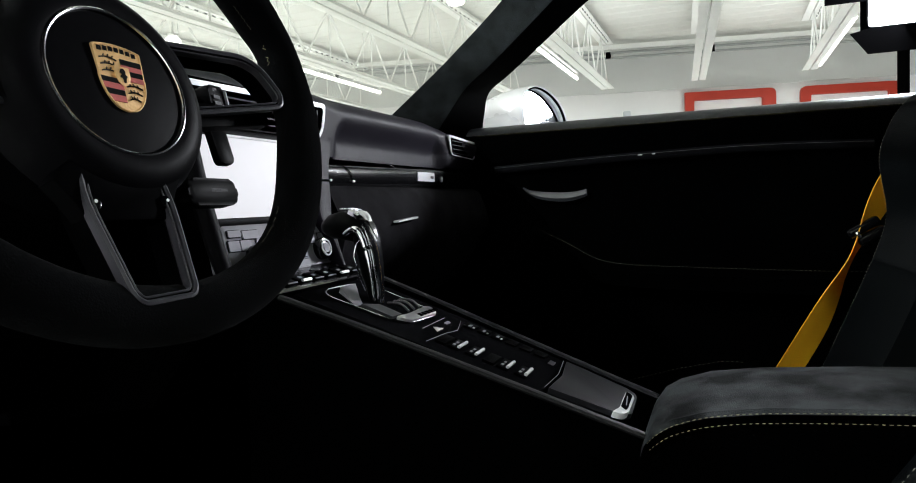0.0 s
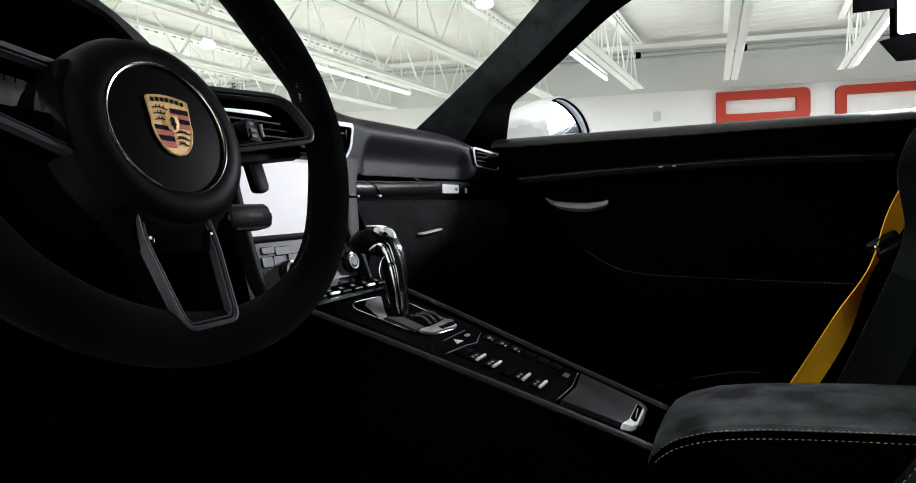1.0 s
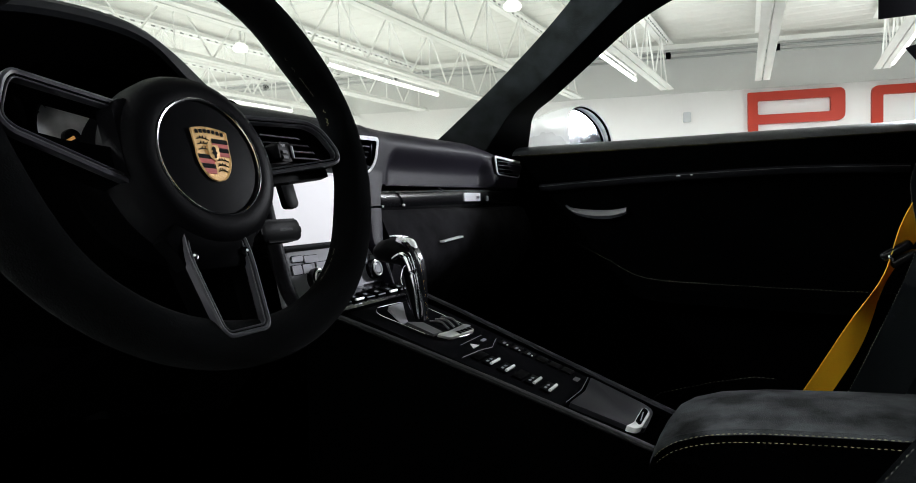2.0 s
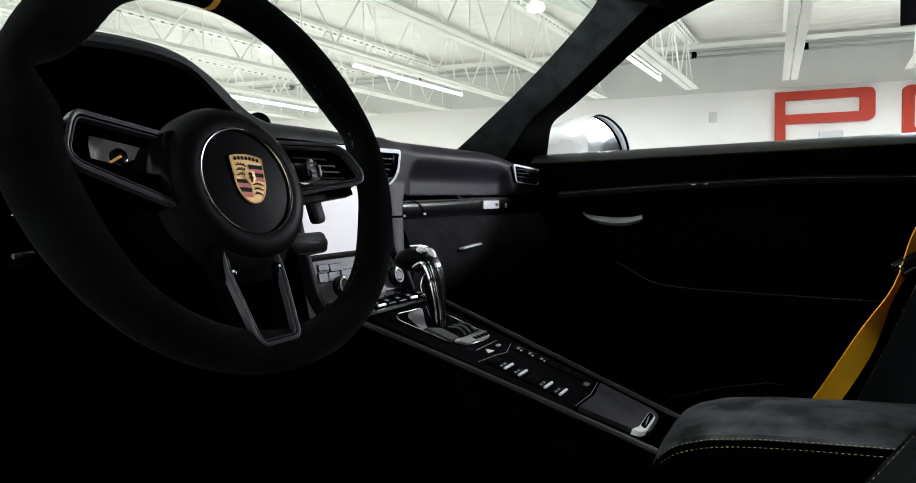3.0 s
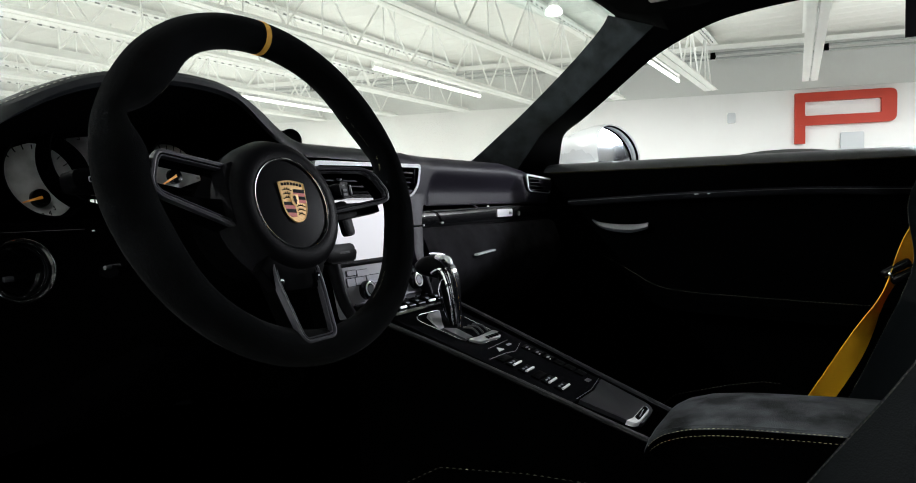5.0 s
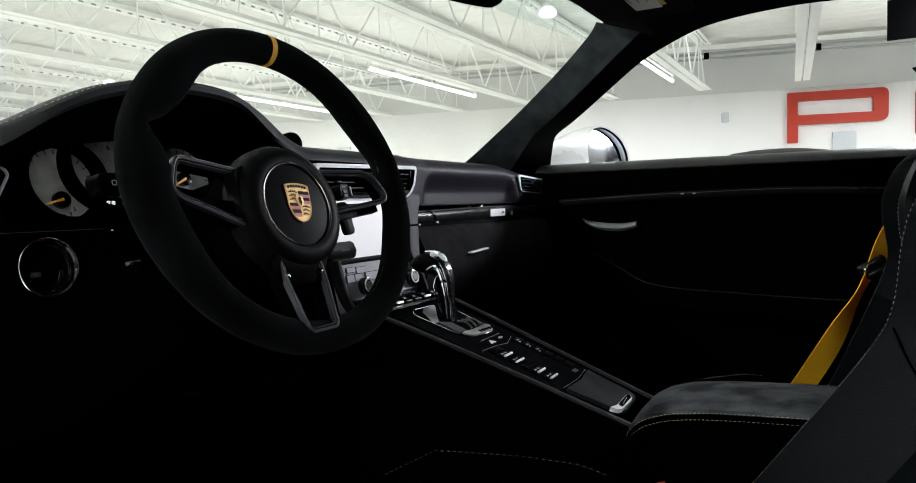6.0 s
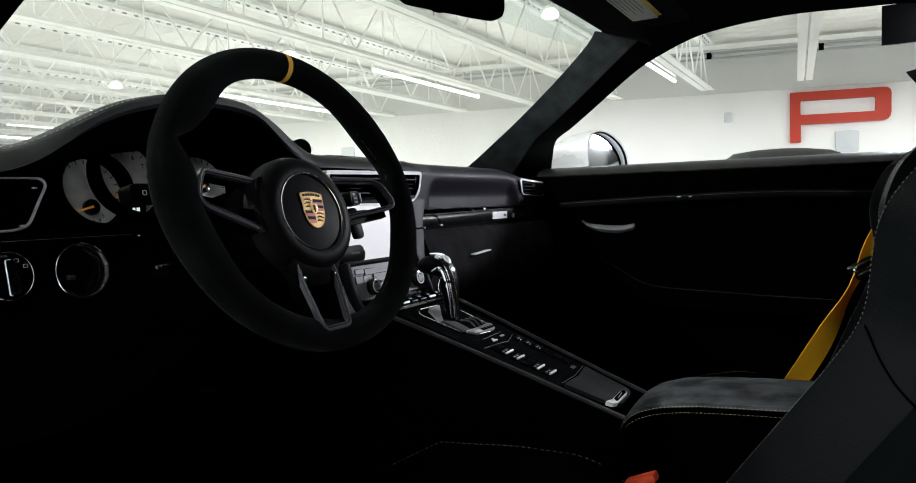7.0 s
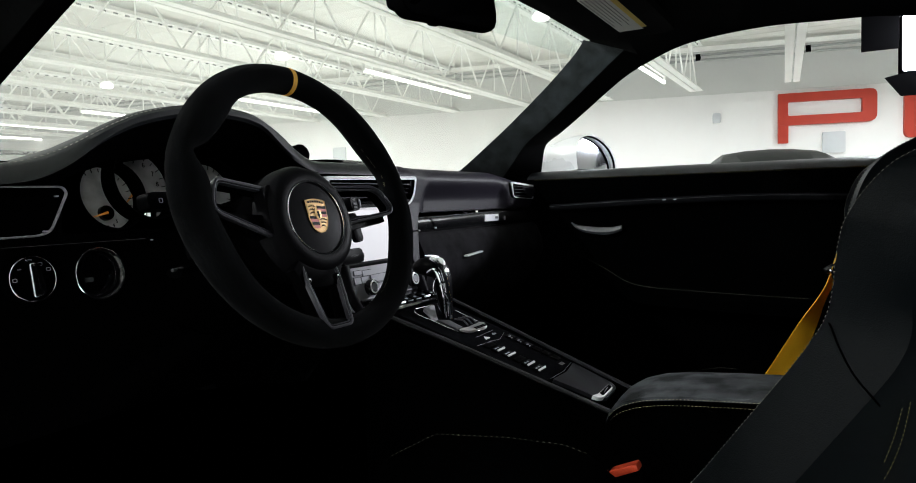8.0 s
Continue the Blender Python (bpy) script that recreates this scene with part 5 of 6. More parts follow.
for tx, ty in ((0.0085, 0.0145), (0.0165, 0.0085), (-0.018, 0.0)):
    part("print_bar", frame_bm(rounded(rect(tx - 0.0022, ty - 0.0018, tx + 0.0022, ty + 0.0018), 0.001), 0.0004, 0.0004, m=sw @ Matrix.Translation((0, 0, 0.0066))), "silver", light_sw, smooth=False)
for text, da in (("2", -112), ("3", -84), ("4", -58), ("5", -34)):
    word(text, 0.0068, basis((-0.452, 0.372, 0.878), (1, 0, 0), (0, 0.22, 0.975)) @ Matrix.Translation((-0.003 + 0.0175 * math.cos(radians(da)), -0.019 + 0.0175 * math.sin(radians(da)), 0.0012)), "crest_black", dials[0])
for text, da in (("2", 165), ("3", 140), ("4", 112), ("5", 85), ("6", 58), ("7", 30), ("8", 5)):
    word(text, 0.0095, basis((-0.398, 0.385, 0.894), (1, 0, 0), (0, 0.22, 0.975)) @ Matrix.Translation((0.034 * math.cos(radians(da)), 0.034 * math.sin(radians(da)), 0.0012)), "crest_black", dials[1])
for sx in (-1, 1):
    part("shift_paddle", slab(rounded(rect(-0.009, -0.019, 0.009, 0.022), 0.005), 0.006, 0.0015, m=basis((-0.36 + sx * 0.137, 0.16, 0.830), (1, 0, 0), (0, 0.3, 0.954))), "stalk", col, "black shift paddle")

# ---- centre console ----
con = thing("centre_console", "sloping black centre console with switches and silver tray", "centre console")
CP = basis((0, -0.135, 0.565), (1, 0, 0), (0, 0.9424, 0.3345))


def on(x, y, up=0.0):
    """A place on the console's sloping top from its plan position."""
    return CP @ V3((x, (y + 0.135) / 0.9424, up))


def cy(y):
    return (y + 0.135) / 0.9424


rings = []
for y, wl, wr in ((-0.150, -0.060, 0.068), (-0.13, -0.060, 0.070), (-0.05, -0.068, 0.080), (0.05, -0.078, 0.092), (0.13, -0.088, 0.102), (0.20, -0.10, 0.108), (0.235, -0.102, 0.108)):
    o = on(0, y)
    rings.append([(wl - 0.02, y, 0.30), (wl - 0.012, y, o.z - 0.05), (wl - 0.004, y, o.z - 0.012), (wl, y, o.z), (wl + 0.012, y, o.z + 0.001), (wl + 0.016, y, o.z - 0.004), (wr - 0.016, y, o.z - 0.004), (wr - 0.010, y, o.z + 0.001), (wr, y, o.z), (wr + 0.004, y, o.z - 0.015), (wr + 0.02, y, 0.30)])
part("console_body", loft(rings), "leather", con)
for sgn, w in ((-1, [(-0.060, -0.142), (-0.068, -0.05), (-0.078, 0.05), (-0.088, 0.13), (-0.1, 0.205)]), (1, [(0.070, -0.142), (0.080, -0.05), (0.092, 0.05), (0.102, 0.13), (0.108, 0.205)])):
    p = [on(a - sgn * 0.003, b, 0.001) for a, b in w]
    part("edge_trim", tube(smooth_path(p, 4), 0.0055, 8, up=(0, 0, 1), flat=0.6), "trimgrey" if sgn < 0 else "lid", con, "woven grey edge trim" if sgn < 0 else "")
part("switch_panel", slab([(-0.058, cy(-0.048)), (0.062, cy(-0.046)), (0.072, cy(0.075)), (0.075, cy(0.205)), (-0.072, cy(0.205)), (-0.064, cy(0.075))], 0.006, 0.001, m=CP @ Matrix.Translation((0, 0, 0.001))), "panel", con)
part("climate_panel", slab(rounded(rect(-0.096, cy(0.209), 0.100, cy(0.262)), 0.006), 0.006, 0.001, m=CP @ Matrix.Translation((0, 0, 0.0025))), "gloss", con, "glossy black climate switch row")
part("climate_strip", tube([on(-0.092, 0.256, 0.0035), on(0.096, 0.256, 0.0035)], 0.0014, 6), "silver", con)
for k, tx in enumerate((-0.082, -0.056, -0.030, -0.004, 0.022, 0.050, 0.078)):
    t = part("toggle", slab(rounded(rect(tx - 0.010, cy(0.218), tx + 0.010, cy(0.236)), 0.002), 0.006, 0.001, m=CP @ Matrix.Translation((0, 0, 0.0055))), "stalk", con)
    if k in (0, 2, 5):
        part("toggle_tip", tube([on(tx - 0.008, 0.219, 0.0065), on(tx + 0.008, 0.219, 0.0065)], 0.0019, 8), "bright", t, "bright silver toggle tip")
    else:
        part("toggle_tip", tube([on(tx - 0.008, 0.219, 0.0060), on(tx + 0.008, 0.219, 0.0060)], 0.0008, 6), "silver", t)
    part("print_bar", slab(rounded(rect(tx - 0.003, cy(0.226), tx + 0.003, cy(0.230)), 0.001), 0.0005, m=CP @ Matrix.Translation((0, 0, 0.0061))), "silver", t, smooth=False)
    part("print_bar", slab(rect(tx - 0.004, cy(0.243), tx + 0.003, cy(0.246)), 0.0005, m=CP @ Matrix.Translation((0, 0, 0.0031))), "satin", con, smooth=False)
part("panel_line", tube([on(-0.050, 0.068, 0.0015), on(-0.006, 0.066, 0.0015), on(0.020, 0.062, 0.0015), on(0.056, 0.072, 0.0015)], 0.0003, 5), "silver_dark", con)
part("panel_line", tube([on(-0.018, 0.086, 0.0015), on(0.044, 0.087, 0.0015)], 0.0003, 5), "silver_dark", con)
part("panel_line", tube([on(-0.040, -0.0485, 0.001), on(0.012, -0.050, 0.001), on(0.062, -0.044, 0.001)], 0.0003, 5), "silver_dark", con)
part("hazard_mark", slab([(-0.010, cy(0.073)), (0.006, cy(0.073)), (-0.002, cy(0.081))], 0.0008, m=CP @ Matrix.Translation((0, 0, 0.0022))), "white", con, "printed white triangle", smooth=False)
part("print_bar", slab(rounded(rect(0.024, cy(0.076), 0.036, cy(0.080)), 0.002), 0.0006, m=CP @ Matrix.Translation((0, 0, 0.0021))), "silver", con, smooth=False)


def key(x, y, w, d, up, tip):
    k = part("switch", slab(rounded(rect(x - w / 2, cy(y) - d / 2, x + w / 2, cy(y) + d / 2), 0.0015), 0.006, 0.0006, m=CP @ Matrix.Translation((0, 0, up))), "stalk", con)
    if tip:
        c = CP @ V3((x - 0.0005, cy(y) - d / 2 + 0.001, up + 0.0012))
        part("switch_tip", tube([c - V3((0.0115, 0, 0)), c + V3((0.0115, 0, 0))], 0.0018, 8), "bright", k, "bright silver switch tip")
        for q in (-0.006, 0.003):
            part("print_bar", slab(rect(x + q - 0.003, cy(y) + 0.0005, x + q + 0.002, cy(y) + 0.003), 0.0005, m=CP @ Matrix.Translation((0, 0, up + 0.0006))), "silver", k, smooth=False)
    return k


for y, br in ((0.058, False), (0.044, True), (0.026, True), (0.008, False), (-0.006, True), (-0.024, True)):
    key(-0.0265, y, 0.029, 0.012, 0.0034, br)
for y in (0.058, 0.042, 0.026, 0.010, -0.006, -0.022):
    k = key(0.050, y, 0.018, 0.013, 0.0028, False)
    if y > 0.02:
        part("print_bar", slab(rounded(rect(0.044, cy(y) - 0.0015, 0.052, cy(y) + 0.0015), 0.001), 0.0005, m=CP @ Matrix.Translation((0, 0, 0.0034))), "silver", k, smooth=False)
        part("switch_tip", slab(rect(0.043, cy(y) - 0.0062, 0.046, cy(y) - 0.0045), 0.002, m=CP @ Matrix.Translation((0, 0, 0.0036))), "white", k, smooth=False)
part("print_bar", slab(rounded(rect(0.030, cy(-0.040), 0.044, cy(-0.034)), 0.001), 0.0005, m=CP @ Matrix.Translation((0, 0, 0.0018))), "satin_dark", con, smooth=False)
part("tray_lid", slab(rounded([(-0.040, cy(-0.052)), (-0.030, cy(-0.118)), (-0.018, cy(-0.126)), (0.040, cy(-0.124)), (0.052, cy(-0.116)), (0.062, cy(-0.047)), (0.012, cy(-0.054))], [0.002, 0.01, 0.006, 0.008, 0.008, 0.002, 0.002]), 0.006, 0.001, m=CP @ Matrix.Translation((0, 0, 0.002))), "lid", con, "smooth dark grey tray lid")
hd = rounded([(-0.0415, 0.0262), (-0.0370, 0.0165), (-0.0260, 0.0128), (0.0200, 0.0133), (0.0290, 0.0160), (0.0325, 0.0218), (0.0270, 0.0232), (-0.0230, 0.0220), (-0.0320, 0.0240)], [0.002, 0.004, 0.004, 0.004, 0.004, 0.003, 0.003, 0.004, 0.003])
part("tray_handle", slab(hd, 0.006, 0.0010, m=CP @ Matrix.Translation((0, 0, 0.0052))), "bright", con, "bright chrome tray handle")
hs = rounded([(-0.0240, 0.0160), (-0.0200, 0.0148), (0.0240, 0.0158), (0.0290, 0.0192), (0.0285, 0.0226), (-0.0195, 0.0214)], 0.002)
part("handle_slot", slab(hs, 0.002, m=CP @ Matrix.Translation((0, 0, 0.0056))), "gloss", con)
part("slot_bar", tube([CP @ V3((-0.012, 0.0172, 0.0060)), CP @ V3((0.014, 0.0198, 0.0060))], 0.0006, 6), "silver", con)

# gear selector
gs = thing("gear_selector", "chrome and black gear selector in silver edged plate", "gear selector")
pl = rounded([(-0.042, cy(0.186)), (-0.034, cy(0.110)), (-0.020, cy(0.099)), (0.036, cy(0.094)), (0.050, cy(0.104)), (0.054, cy(0.172)), (0.034, cy(0.196)), (-0.026, cy(0.198))], [0.012, 0.01, 0.01, 0.01, 0.01, 0.012, 0.01, 0.01])
part("selector_plate", slab([(p.x, p.y) for p in pl], 0.004, m=CP @ Matrix.Translation((0, 0, 0.0025))), "panel", gs)
part("plate_edge", frame_bm(pl, 0.0010, 0.004, m=CP @ Matrix.Translation((0, 0, 0.0031)), bevel=0.0004), "chrome", gs, "chrome plate edge")
lip = rounded([(-0.030, cy(0.113)), (-0.020, cy(0.099)), (0.036, cy(0.094)), (0.050, cy(0.104)), (0.046, cy(0.112)), (-0.004, cy(0.110))], 0.006)
part("badge_lip", slab([(p.x, p.y) for p in lip], 0.003, 0.001, m=CP @ Matrix.Translation((0, 0, 0.006))), "alu", gs, "silver plate end with dark bars")
for k in range(5):
    part("print_bar", slab(rect(-0.004 + 0.009 * k, cy(0.0985), 0.002 + 0.009 * k, cy(0.1045)), 0.0006, m=CP @ Matrix.Translation((0, 0, 0.0066)) @ pose(0, 0, 0, 0, 0, -2)), "black", gs, smooth=False)
part("front_ramp", loft([[CP @ V3((a, y, z)), CP @ V3((b, y, z)), CP @ V3((b, y, 0.0026)), CP @ V3((a, y, 0.0026))] for a, b, y, z in ((-0.0180, 0.0150, 0.3400, 0.0090), (-0.0230, 0.0060, 0.3310, 0.0060), (-0.0310, -0.0090, 0.3190, 0.0038), (-0.0390, -0.0240, 0.3055, 0.0030))]), "silver_dark", gs, "grey satin ramp")
part("side_rail", slab([(-0.034, cy(0.114)), (-0.014, cy(0.113)), (-0.012, cy(0.140)), (-0.034, cy(0.150))], 0.003, m=CP @ Matrix.Translation((0, 0, 0.0062))), "satin_dark", gs)
for k in range(3):
    part("gate_bar", tube(smooth_path([on(0.002 + 0.014 * k, 0.138, 0.006), on(0.004 + 0.014 * k, 0.125, 0.010), on(0.003 + 0.014 * k, 0.113, 0.006)], 4), 0.0014, 6), "satin", gs)
LX = 0.009
COLUMN = [(0.664, 0.1475, 0.1590, 0.0085), (0.676, 0.1475, 0.1610, 0.0115), (0.700, 0.1480, 0.1680, 0.0145), (0.720, 0.1500, 0.1720, 0.0162), (0.737, 0.1540, 0.1760, 0.0168), (0.748, 0.1600, 0.1780, 0.0150)]
part("grip_column", loft([[(LX + w * math.sin(2 * math.pi * i / 20), (a + b) / 2 - (b - a) / 2 * math.cos(2 * math.pi * i / 20), z) for i in range(20)] for z, a, b, w in COLUMN]), "grip", gs, "black grip column")
HEAD = [(0.1545, 0.7440, 0.7360, 0.006), (0.1590, 0.7545, 0.7290, 0.0120), (0.1670, 0.7640, 0.7300, 0.0155), (0.1780, 0.7690, 0.7350, 0.0178), (0.1920, 0.7700, 0.7380, 0.0185), (0.2050, 0.7670, 0.7400, 0.0170), (0.2130, 0.7610, 0.7440, 0.0120), (0.2165, 0.7550, 0.7490, 0.0050)]
part("grip_head", loft([[(LX + w * math.sin(2 * math.pi * i / 24), y, (a + b) / 2 + (a - b) / 2 * math.cos(2 * math.pi * i / 24)) for i in range(24)] for y, a, b, w in HEAD]), "grip", gs, "black leather grip head")
part("stem", loft([[(LX + r * math.sin(2 * math.pi * i / 20), yc - 1.15 * r * math.cos(2 * math.pi * i / 20), z) for i in range(20)] for z, yc, r in ((0.636, 0.152, 0.0085), (0.652, 0.1525, 0.0085), (0.654, 0.1525, 0.0098), (0.664, 0.153, 0.0098), (0.666, 0.153, 0.0080))]), "chrome", gs, "chrome stem collar")
STRAP = [(0.1462, 0.664, 0.0060), (0.1465, 0.683, 0.0062), (0.1472, 0.705, 0.0088), (0.1494, 0.729, 0.0112), (0.1527, 0.7440, 0.0122), (0.1580, 0.7552, 0.0118), (0.1668, 0.7650, 0.0115), (0.1780, 0.7706, 0.0100)]
sp = smooth_path([(y, z, w) for y, z, w in STRAP], 4)
rows = []
for i, p in enumerate(sp):
    q = sp[min(i + 1, len(sp) - 1)] - sp[max(i - 1, 0)]
    ny, nz = -q.y / math.hypot(q.x, q.y), q.x / math.hypot(q.x, q.y)
    rows.append([(LX + p.z * a, p.x + ny * h, p.y + nz * h) for a, h in ((-1, -0.004), (-1, 0.0), (-0.7, 0.0016), (0, 0.0024), (0.7, 0.0016), (1, 0.0), (1, -0.004))])
part("grip_spine", loft(rows), "chrome", gs, "chrome grip spine")
rows = []
for p, w in ((sp[14], 0.0010), (sp[16], 0.0048), (sp[18], 0.0062), (sp[21], 0.0066)):
    k = sp.index(p)
    q = sp[k + 1] - sp[k - 1]
    ny, nz = -q.y / math.hypot(q.x, q.y), q.x / math.hypot(q.x, q.y)
    rows.append([(LX + a * w, p.x + ny * h, p.y + nz * h) for a, h in ((-1, 0.0015), (-0.8, 0.0029), (0.8, 0.0029), (1, 0.0015))])
part("spine_inlay", loft(rows), "gloss", gs, "black inlay in chrome spine")
part("grip_button", loft([[(LX + rx * math.sin(2 * math.pi * i / 16), yc - ry * math.cos(2 * math.pi * i / 16), z) for i in range(16)] for z, yc, ry, rx in ((0.7575, 0.1600, 0.0050, 0.0058), (0.7640, 0.1630, 0.0062, 0.0062), (0.7685, 0.1665, 0.0058, 0.0052), (0.7700, 0.1685, 0.0025, 0.0025))]), "bright", gs, "silver release button")
for k in range(5):
    part("button_ridge", tube([(LX - 0.0075, 0.172 + 0.0045 * k, 0.7712 + 0.0007 * min(k, 2)), (LX + 0.0075, 0.172 + 0.0045 * k, 0.7712 + 0.0007 * min(k, 2))], 0.0008, 6), "alu", gs)
for sx in (-1, 1):
    rail_p = smooth_path([(LX + sx * 0.0165, 0.1806, 0.7445), (LX + sx * 0.0170, 0.1711, 0.7495), (LX + sx * 0.0165, 0.1640, 0.7480), (LX + sx * 0.0150, 0.1590, 0.7380), (LX + sx * 0.0125, 0.1545, 0.7168), (LX + sx * 0.0105, 0.1525, 0.6933), (LX + sx * 0.0088, 0.1515, 0.6700)], 5)
    part("grip_rail", tube(rail_p, [0.0018 + 0.0022 * math.sin(math.pi * min(1, 0.15 + i / (len(rail_p) - 1))) for i in range(len(rail_p))], 10), "chrome", gs, "chrome grip rail")
    part("side_arch", tube(smooth_path([(LX + sx * 0.0112, 0.1600, 0.6817), (LX + sx * 0.0140, 0.1650, 0.6986), (LX + sx * 0.0160, 0.1690, 0.7156), (LX + sx * 0.0165, 0.1695, 0.7219), (LX + sx * 0.0172, 0.1660, 0.7322), (LX + sx * 0.0168, 0.1620, 0.7371)], 5), 0.0009, 8), "chrome", gs, "thin chrome side arch")

# armrest
ar = thing("armrest", "grey suede centre armrest with double yellow stitching", "armrest")
ARM = [(-0.138, 0.546, 0.541), (-0.1395, 0.558, 0.550), (-0.143, 0.568, 0.559), (-0.151, 0.579, 0.569), (-0.166, 0.588, 0.579), (-0.195, 0.597, 0.5885), (-0.24, 0.603, 0.5950), (-0.33, 0.608, 0.6010), (-0.50, 0.613, 0.6085), (-0.56, 0.608, 0.601)]
rows = []
for y, zt, z0 in ARM:
    w = 0.066 if y > -0.15 else 0.073
    rows.append([(-w, y, z0), (-w + 0.003, y, z0 + (zt - z0) * 0.55), (-w * 0.84, y, zt - 0.003), (-w * 0.4, y, zt), (w * 0.4, y, zt), (w * 0.84, y, zt - 0.003), (w - 0.003, y, z0 + (zt - z0) * 0.55), (w, y, z0)])
part("armrest_pad", loft(rows, False), "suede_grey", ar, "grey suede pad")
part("armrest_side", loft([[(-w, y, z0), (-w - 0.0015, y, z0 - 0.010), (-w - 0.001, y, z0 - 0.03), (-0.062, y, 0.42), (0.070, y, 0.42), (w, y, z0)] for y, z0, w in [(y, z0, 0.066 if y > -0.15 else 0.073) for y, zt, z0 in ARM]], True, True), "leather", ar)
for dz in (0.0015, -0.0065):
    stitches("seam", smooth_path([(-(0.066 if y > -0.15 else 0.073) - 0.0020, y - 0.002, z0 + dz) for y, zt, z0 in ARM[2:-1]], 6), ar, "stitch", 0.0027, 0.0022, 0.0004, (-1, 0, 0))

# ---- seats ----


def seat(name, label, at):
    s = thing(name, label, "car seat", "front seats", at=at)
    edge = [(-0.24, 0.49), (-0.28, 0.54), (-0.335, 0.615), (-0.385, 0.685), (-0.412, 0.735), (-0.420, 0.80), (-0.430, 0.8405), (-0.459, 0.8835), (-0.495, 0.9055), (-0.555, 0.9205)]
    ep = smooth_path([(0, a, b) for a, b in edge], 4)
    rings = []
    for p in ep:
        k = sstep(0.68, 0.78, p.z)
        wo, wi = 0.235 - 0.03 * sstep(0.80, 0.93, p.z), 0.155
        by = p.y - 0.075 + 0.02 * k
        dr = 0.035 if p.z < 0.9 else 0.035
        rings.append([(-wo - 0.02, p.y - 0.16, p.z), (-wo - 0.012, p.y - 0.04, p.z), (-wo, p.y - 0.005, p.z), (-wo + 0.02, p.y, p.z), (-wo + 0.05, p.y - 0.03, p.z), (-wi, by, p.z), (-0.07, by - 0.012, p.z), (0.07, by - 0.012, p.z), (wi, by, p.z), (wo - 0.05, p.y - 0.03, p.z), (wo - 0.02, p.y, p.z), (wo, p.y - 0.005, p.z), (wo + 0.012, p.y - 0.04, p.z), (wo + 0.02, p.y - 0.16, p.z)])
    part("backrest", loft(rings), "seatskin", s, "black leather bolstered backrest")
    top = [[(x * k, -0.60 - 0.35 * q, 0.88 + 0.9 * q) for x, q in ((-0.20, 0), (-0.185, 0.06), (-0.13, 0.11), (-0.10, 0.20), (-0.07, 0.235), (0.07, 0.235), (0.10, 0.20), (0.13, 0.11), (0.185, 0.06), (0.20, 0))] for k in (1.0,)]
    part("headrest", loft([[(x, y - 0.02, z) for x, y, z in top[0]], [(x * 1.03, y - 0.07, z + 0.005) for x, y, z in top[0]], [(x * 0.95, y - 0.12, z) for x, y, z in top[0]]]), "seatskin", s)
    for sx in (-1, 1):
        stitches("bolster_seam", [(sx * (0.2155 - 0.03 * sstep(0.80, 0.93, p.z)), p.y + 0.0005, p.z) for p in ep[1:]], s, "stitch_mid", 0.0028, 0.0026, 0.0004, (0, 1, 0.2))
    # Same leather as the backrest; the darker material puts the cushion's shade in.
    part("cushion", loft([[(-0.235, y, zb), (-0.235, y, zt), (-0.215, y, zt + 0.012), (-0.16, y, zt - 0.02), (-0.08, y, zt - 0.055), (0.08, y, zt - 0.055), (0.16, y, zt - 0.02), (0.215, y, zt + 0.012), (0.235, y, zt), (0.235, y, zb)] for y, zt, zb in ((-0.20, 0.50, 0.30), (-0.15, 0.538, 0.30), (-0.12, 0.546, 0.30), (-0.05, 0.548, 0.30), (0.05, 0.543, 0.30), (0.12, 0.505, 0.31), (0.16, 0.46, 0.32))]), "leather", s, "black leather seat cushion, darkened for its shade")
    part("cushion_rear", box(0, -0.30, 0.39, 0.36, 0.35, 0.14, 0.03), "seatskin", s)
    for sx in (-1, 1):
        stitches("cushion_seam", [(sx * 0.214, y, z) for y, z in ((-0.15, 0.5505), (-0.12, 0.5585), (-0.05, 0.5605), (0.05, 0.5555), (0.12, 0.517))], s, "stitch_dim", 0.0040, 0.0036, 0.0007, (0, 0, 1))
    part("seat_base", box(0, -0.06, 0.26, 0.36, 0.40, 0.10, 0.02), "black", s)
    return s


DRV = pose(-0.365, -0.03, 0) @ pose(0, -0.42, 0, 0, 0, 8) @ pose(0, 0.42, 0)
drv = seat("driver_seat", "black leather sport seat with pale stitched bolsters, driver side", DRV)
seat("passenger_seat", "black leather sport seat with pale stitched bolsters, passenger side", pose(0.355, -0.222, -0.082, -14))

# A thin near-black tube paints the shade in the bolster crease.
part("bolster_crease", tube(smooth_path([DRV.inverted() @ V3(q) for q in [(-0.1595, -0.4125, 0.722), (-0.163, -0.4145, 0.7175), (-0.180, -0.423, 0.697), (-0.194, -0.4345, 0.677), (-0.206, -0.446, 0.664), (-0.231, -0.456, 0.657)]], 4), 0.0010, 6), "void", drv, "crease between bolster panels, its shade as a dark tube")
for ya in ([(-0.2683, -0.4770, 0.6735), (-0.2983, -0.4698, 0.653), (-0.3226, -0.4616, 0.6373), (-0.3348, -0.4540, 0.6247)], [(-0.2651, -0.4712, 0.6666), (-0.2897, -0.4636, 0.6468), (-0.3148, -0.4538, 0.6282)]):
    stitches("inner_seam", smooth_path([DRV.inverted() @ V3(q) for q in ya], 4), drv, "stitch_yellow", 0.003, 0.0022, 0.00045, (0, 0.8, 0.58))

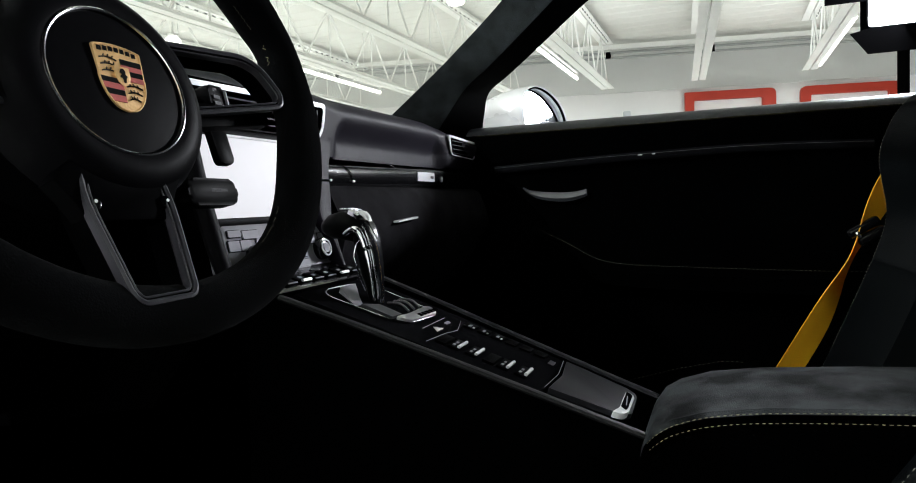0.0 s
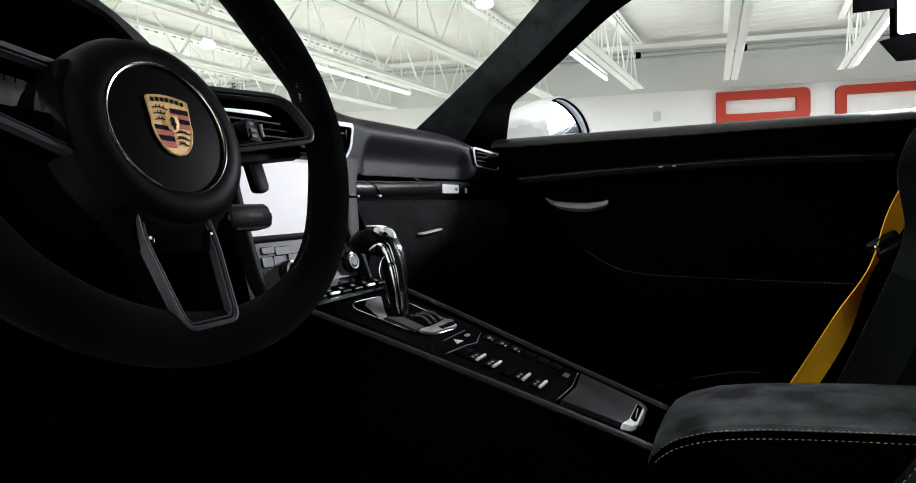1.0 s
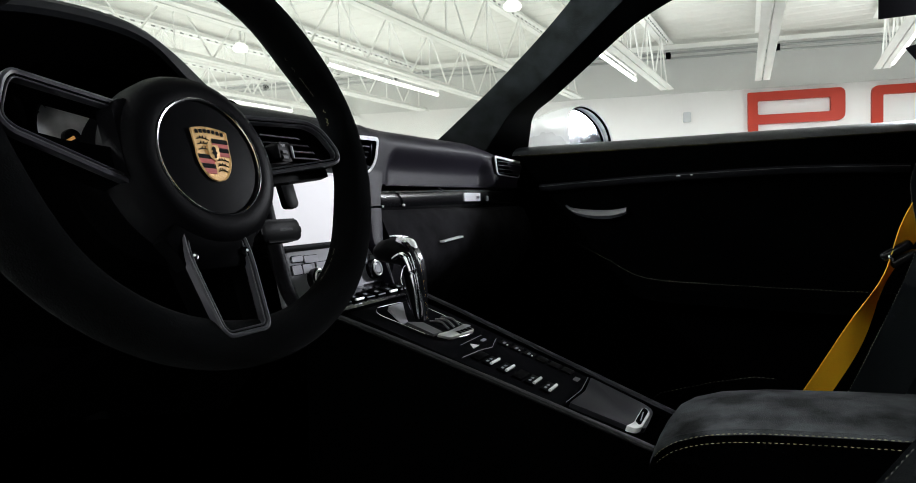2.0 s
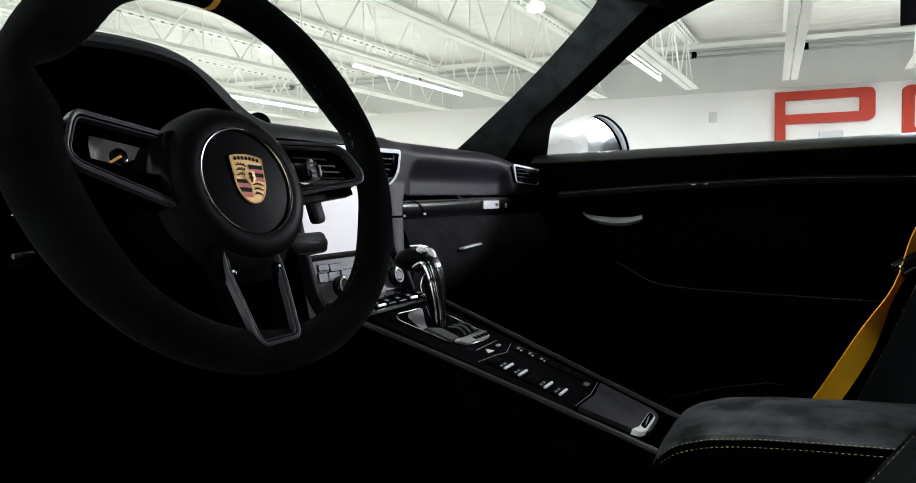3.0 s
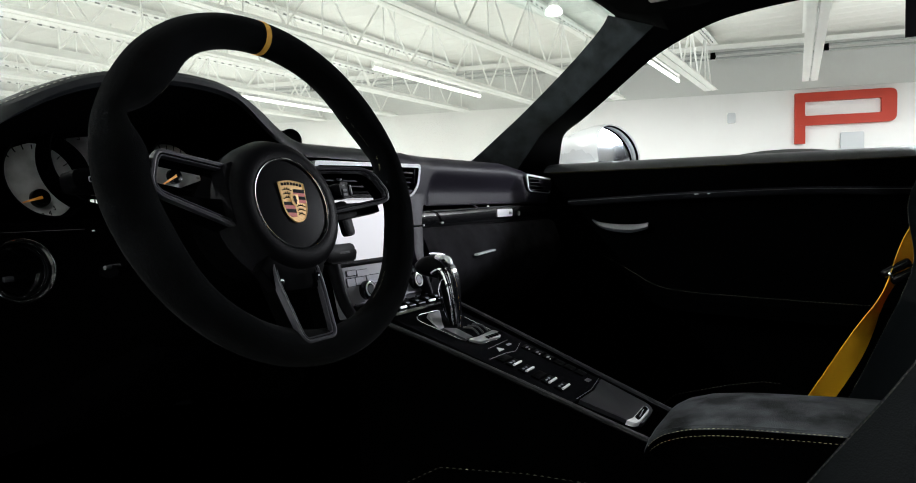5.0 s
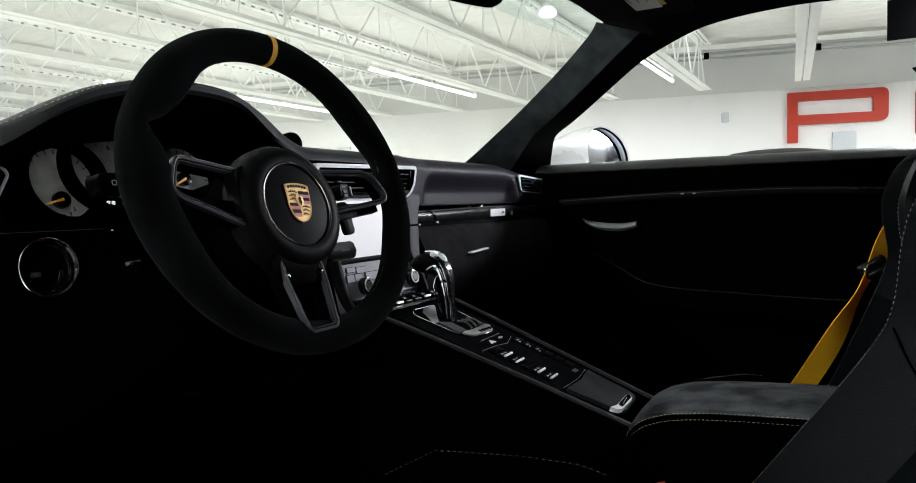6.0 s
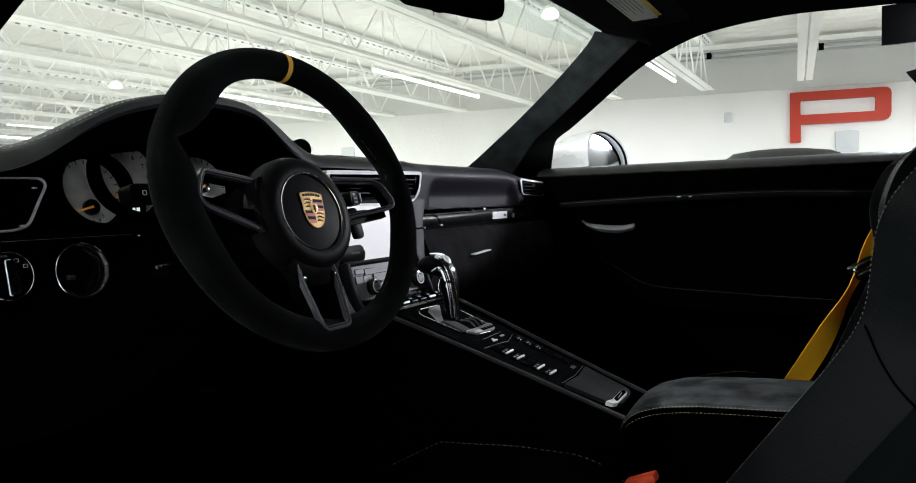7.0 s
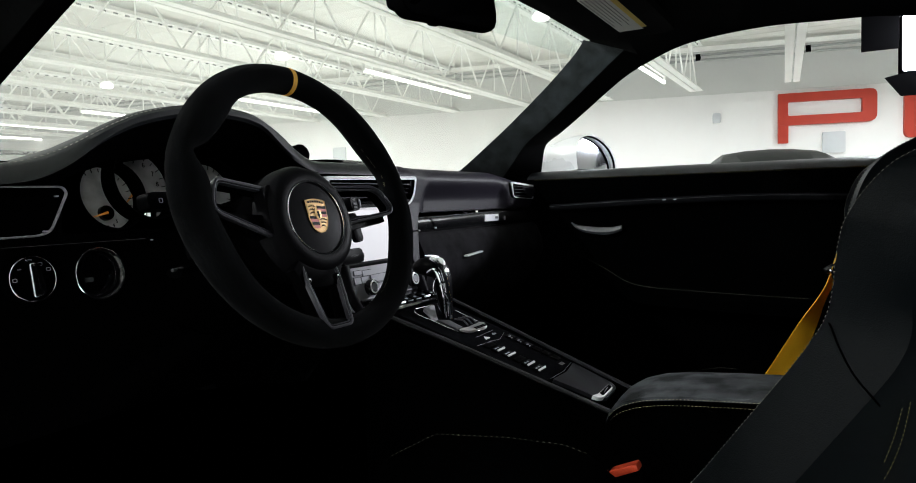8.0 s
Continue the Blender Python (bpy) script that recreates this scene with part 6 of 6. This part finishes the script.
bk = thing("belt_buckle", "red button seat belt buckle beside driver seat", "belt buckle")
part("buckle_body", box(0, 0, -0.012, 0.026, 0.060, 0.045, 0.005, m=pose(-0.112, -0.177, 0.490, -20)), "black", bk)
part("release_button", box(0, 0, 0.0135, 0.021, 0.040, 0.010, 0.003, m=pose(-0.112, -0.184, 0.495, -24)), "red", bk, "red release button")
part("buckle_clip", box(0, 0, 0, 0.016, 0.028, 0.003, 0.001, m=pose(-0.112, -0.142, 0.500, -8)), "ringmetal", bk)

sb = thing("seat_belt", "yellow seat belt hanging beside passenger seat", "seat belt")
bp = smooth_path([(0.66, -0.53, 0.92), (0.645, -0.478, 0.81), (0.635, -0.448, 0.755), (0.630, -0.418, 0.69), (0.625, -0.385, 0.62), (0.62, -0.352, 0.55), (0.62, -0.320, 0.49), (0.62, -0.28, 0.42), (0.62, -0.25, 0.36)], 6)
rg2 = []
for i, p in enumerate(bp):
    t = i / (len(bp) - 1)
    d = (bp[min(i + 1, len(bp) - 1)] - bp[max(i - 1, 0)]).normalized()
    across = d.cross(V3((-0.92, 0.05, 0.38))).normalized()
    out = across.cross(d).normalized()
    tw = radians(41 + 44 * math.exp(-((t - 0.43) / 0.13) ** 2))
    a = across * math.cos(tw) + out * math.sin(tw)
    nrm = d.cross(a).normalized()
    rg2.append([p + a * (0.023 * k) + nrm * (0.0008 * h + 0.0020 * (1 - k * k) * math.sin(9 * t)) for k, h in ((1, 1), (0.5, 1), (0, 1), (-0.5, 1), (-1, 1), (-1, -1), (-0.5, -1), (0, -1), (0.5, -1), (1, -1))])
part("webbing", loft(rg2), "yellow", sb, "yellow woven webbing")
part("tongue", join(box(0, 0, 0.008, 0.022, 0.052, 0.016, 0.006, m=pose(0.622, -0.424, 0.703, -30), seg=3), box(0, -0.004, -0.010, 0.018, 0.046, 0.016, 0.006, m=pose(0.622, -0.424, 0.703, -30), seg=3)), "gloss", sb, "glossy black belt tongue stop")
part("tongue_plate", box(0, 0, 0, 0.004, 0.006, 0.012, 0.0015, m=pose(0.610, -0.412, 0.698, -30)), "chrome", sb)

# ---- mirror and visor ----
rv = thing("interior_mirror", "black interior mirror hanging from windscreen", "mirror")
rm = basis((-0.030, 0.125, 1.184), (0.96, -0.26, 0.03), (0, 0.1, 1))
ro = rounded(rect(-0.094, -0.0415, 0.1265, 0.036), [0.025, 0.03, 0.03, 0.025])
part("mirror_shell", loft([[rm @ V3((p.x * k, p.y * k, z)) for p in ro] for k, z in ((0.97, 0.006), (1.0, 0.002), (1.0, -0.012), (0.8, -0.032))]), "black", rv)
part("mirror_face", slab([(p.x * 0.94, p.y * 0.92) for p in ro], 0.002, m=rm @ Matrix.Translation((0, 0, 0.0075))), "gloss", rv)
part("mirror_stem", tube([rm @ V3((-0.03, 0.0, -0.03)), (0.0, 0.17, 1.225)], 0.018, 12), "black", rv)
part("sensor_pod", box(0, 0, 0, 0.07, 0.05, 0.035, 0.012, m=pose(-0.075, 0.155, 1.172)), "black", rv)
part("mirror_tab", box(0, 0, 0, 0.018, 0.012, 0.01, 0.002, m=rm @ Matrix.Translation((-0.027, -0.0435, 0.002))), "black", rv)

vs = thing("sun_visor", "black sun visor with printed white label", "sun visor")
vmx = basis((0, 0, 1.196), (1, 0, 0), (0, -1, 0))
part("visor_panel", slab(rounded(rect(0.03, -0.03, 0.475, 0.135), 0.03), 0.014, 0.004, m=vmx), "suede", vs)
part("label", slab(rect(0.15, 0.035, 0.41, 0.083), 0.0015, m=vmx @ pose(0, 0, 0.001)), "label", vs, "white printed label with yellow band", smooth=False)
part("label_band", slab(rect(0.15, 0.0832, 0.395, 0.093), 0.0015, m=vmx @ pose(0, 0, 0.001)), "label_y", vs, smooth=False)
for k in range(6):
    part("print_bar", slab(rect(0.155, 0.039 + 0.007 * k, 0.36 - 0.03 * (k % 2), 0.0405 + 0.007 * k), 0.0004, m=vmx @ pose(0, 0, 0.0016)), "satin_dark", vs, smooth=False)
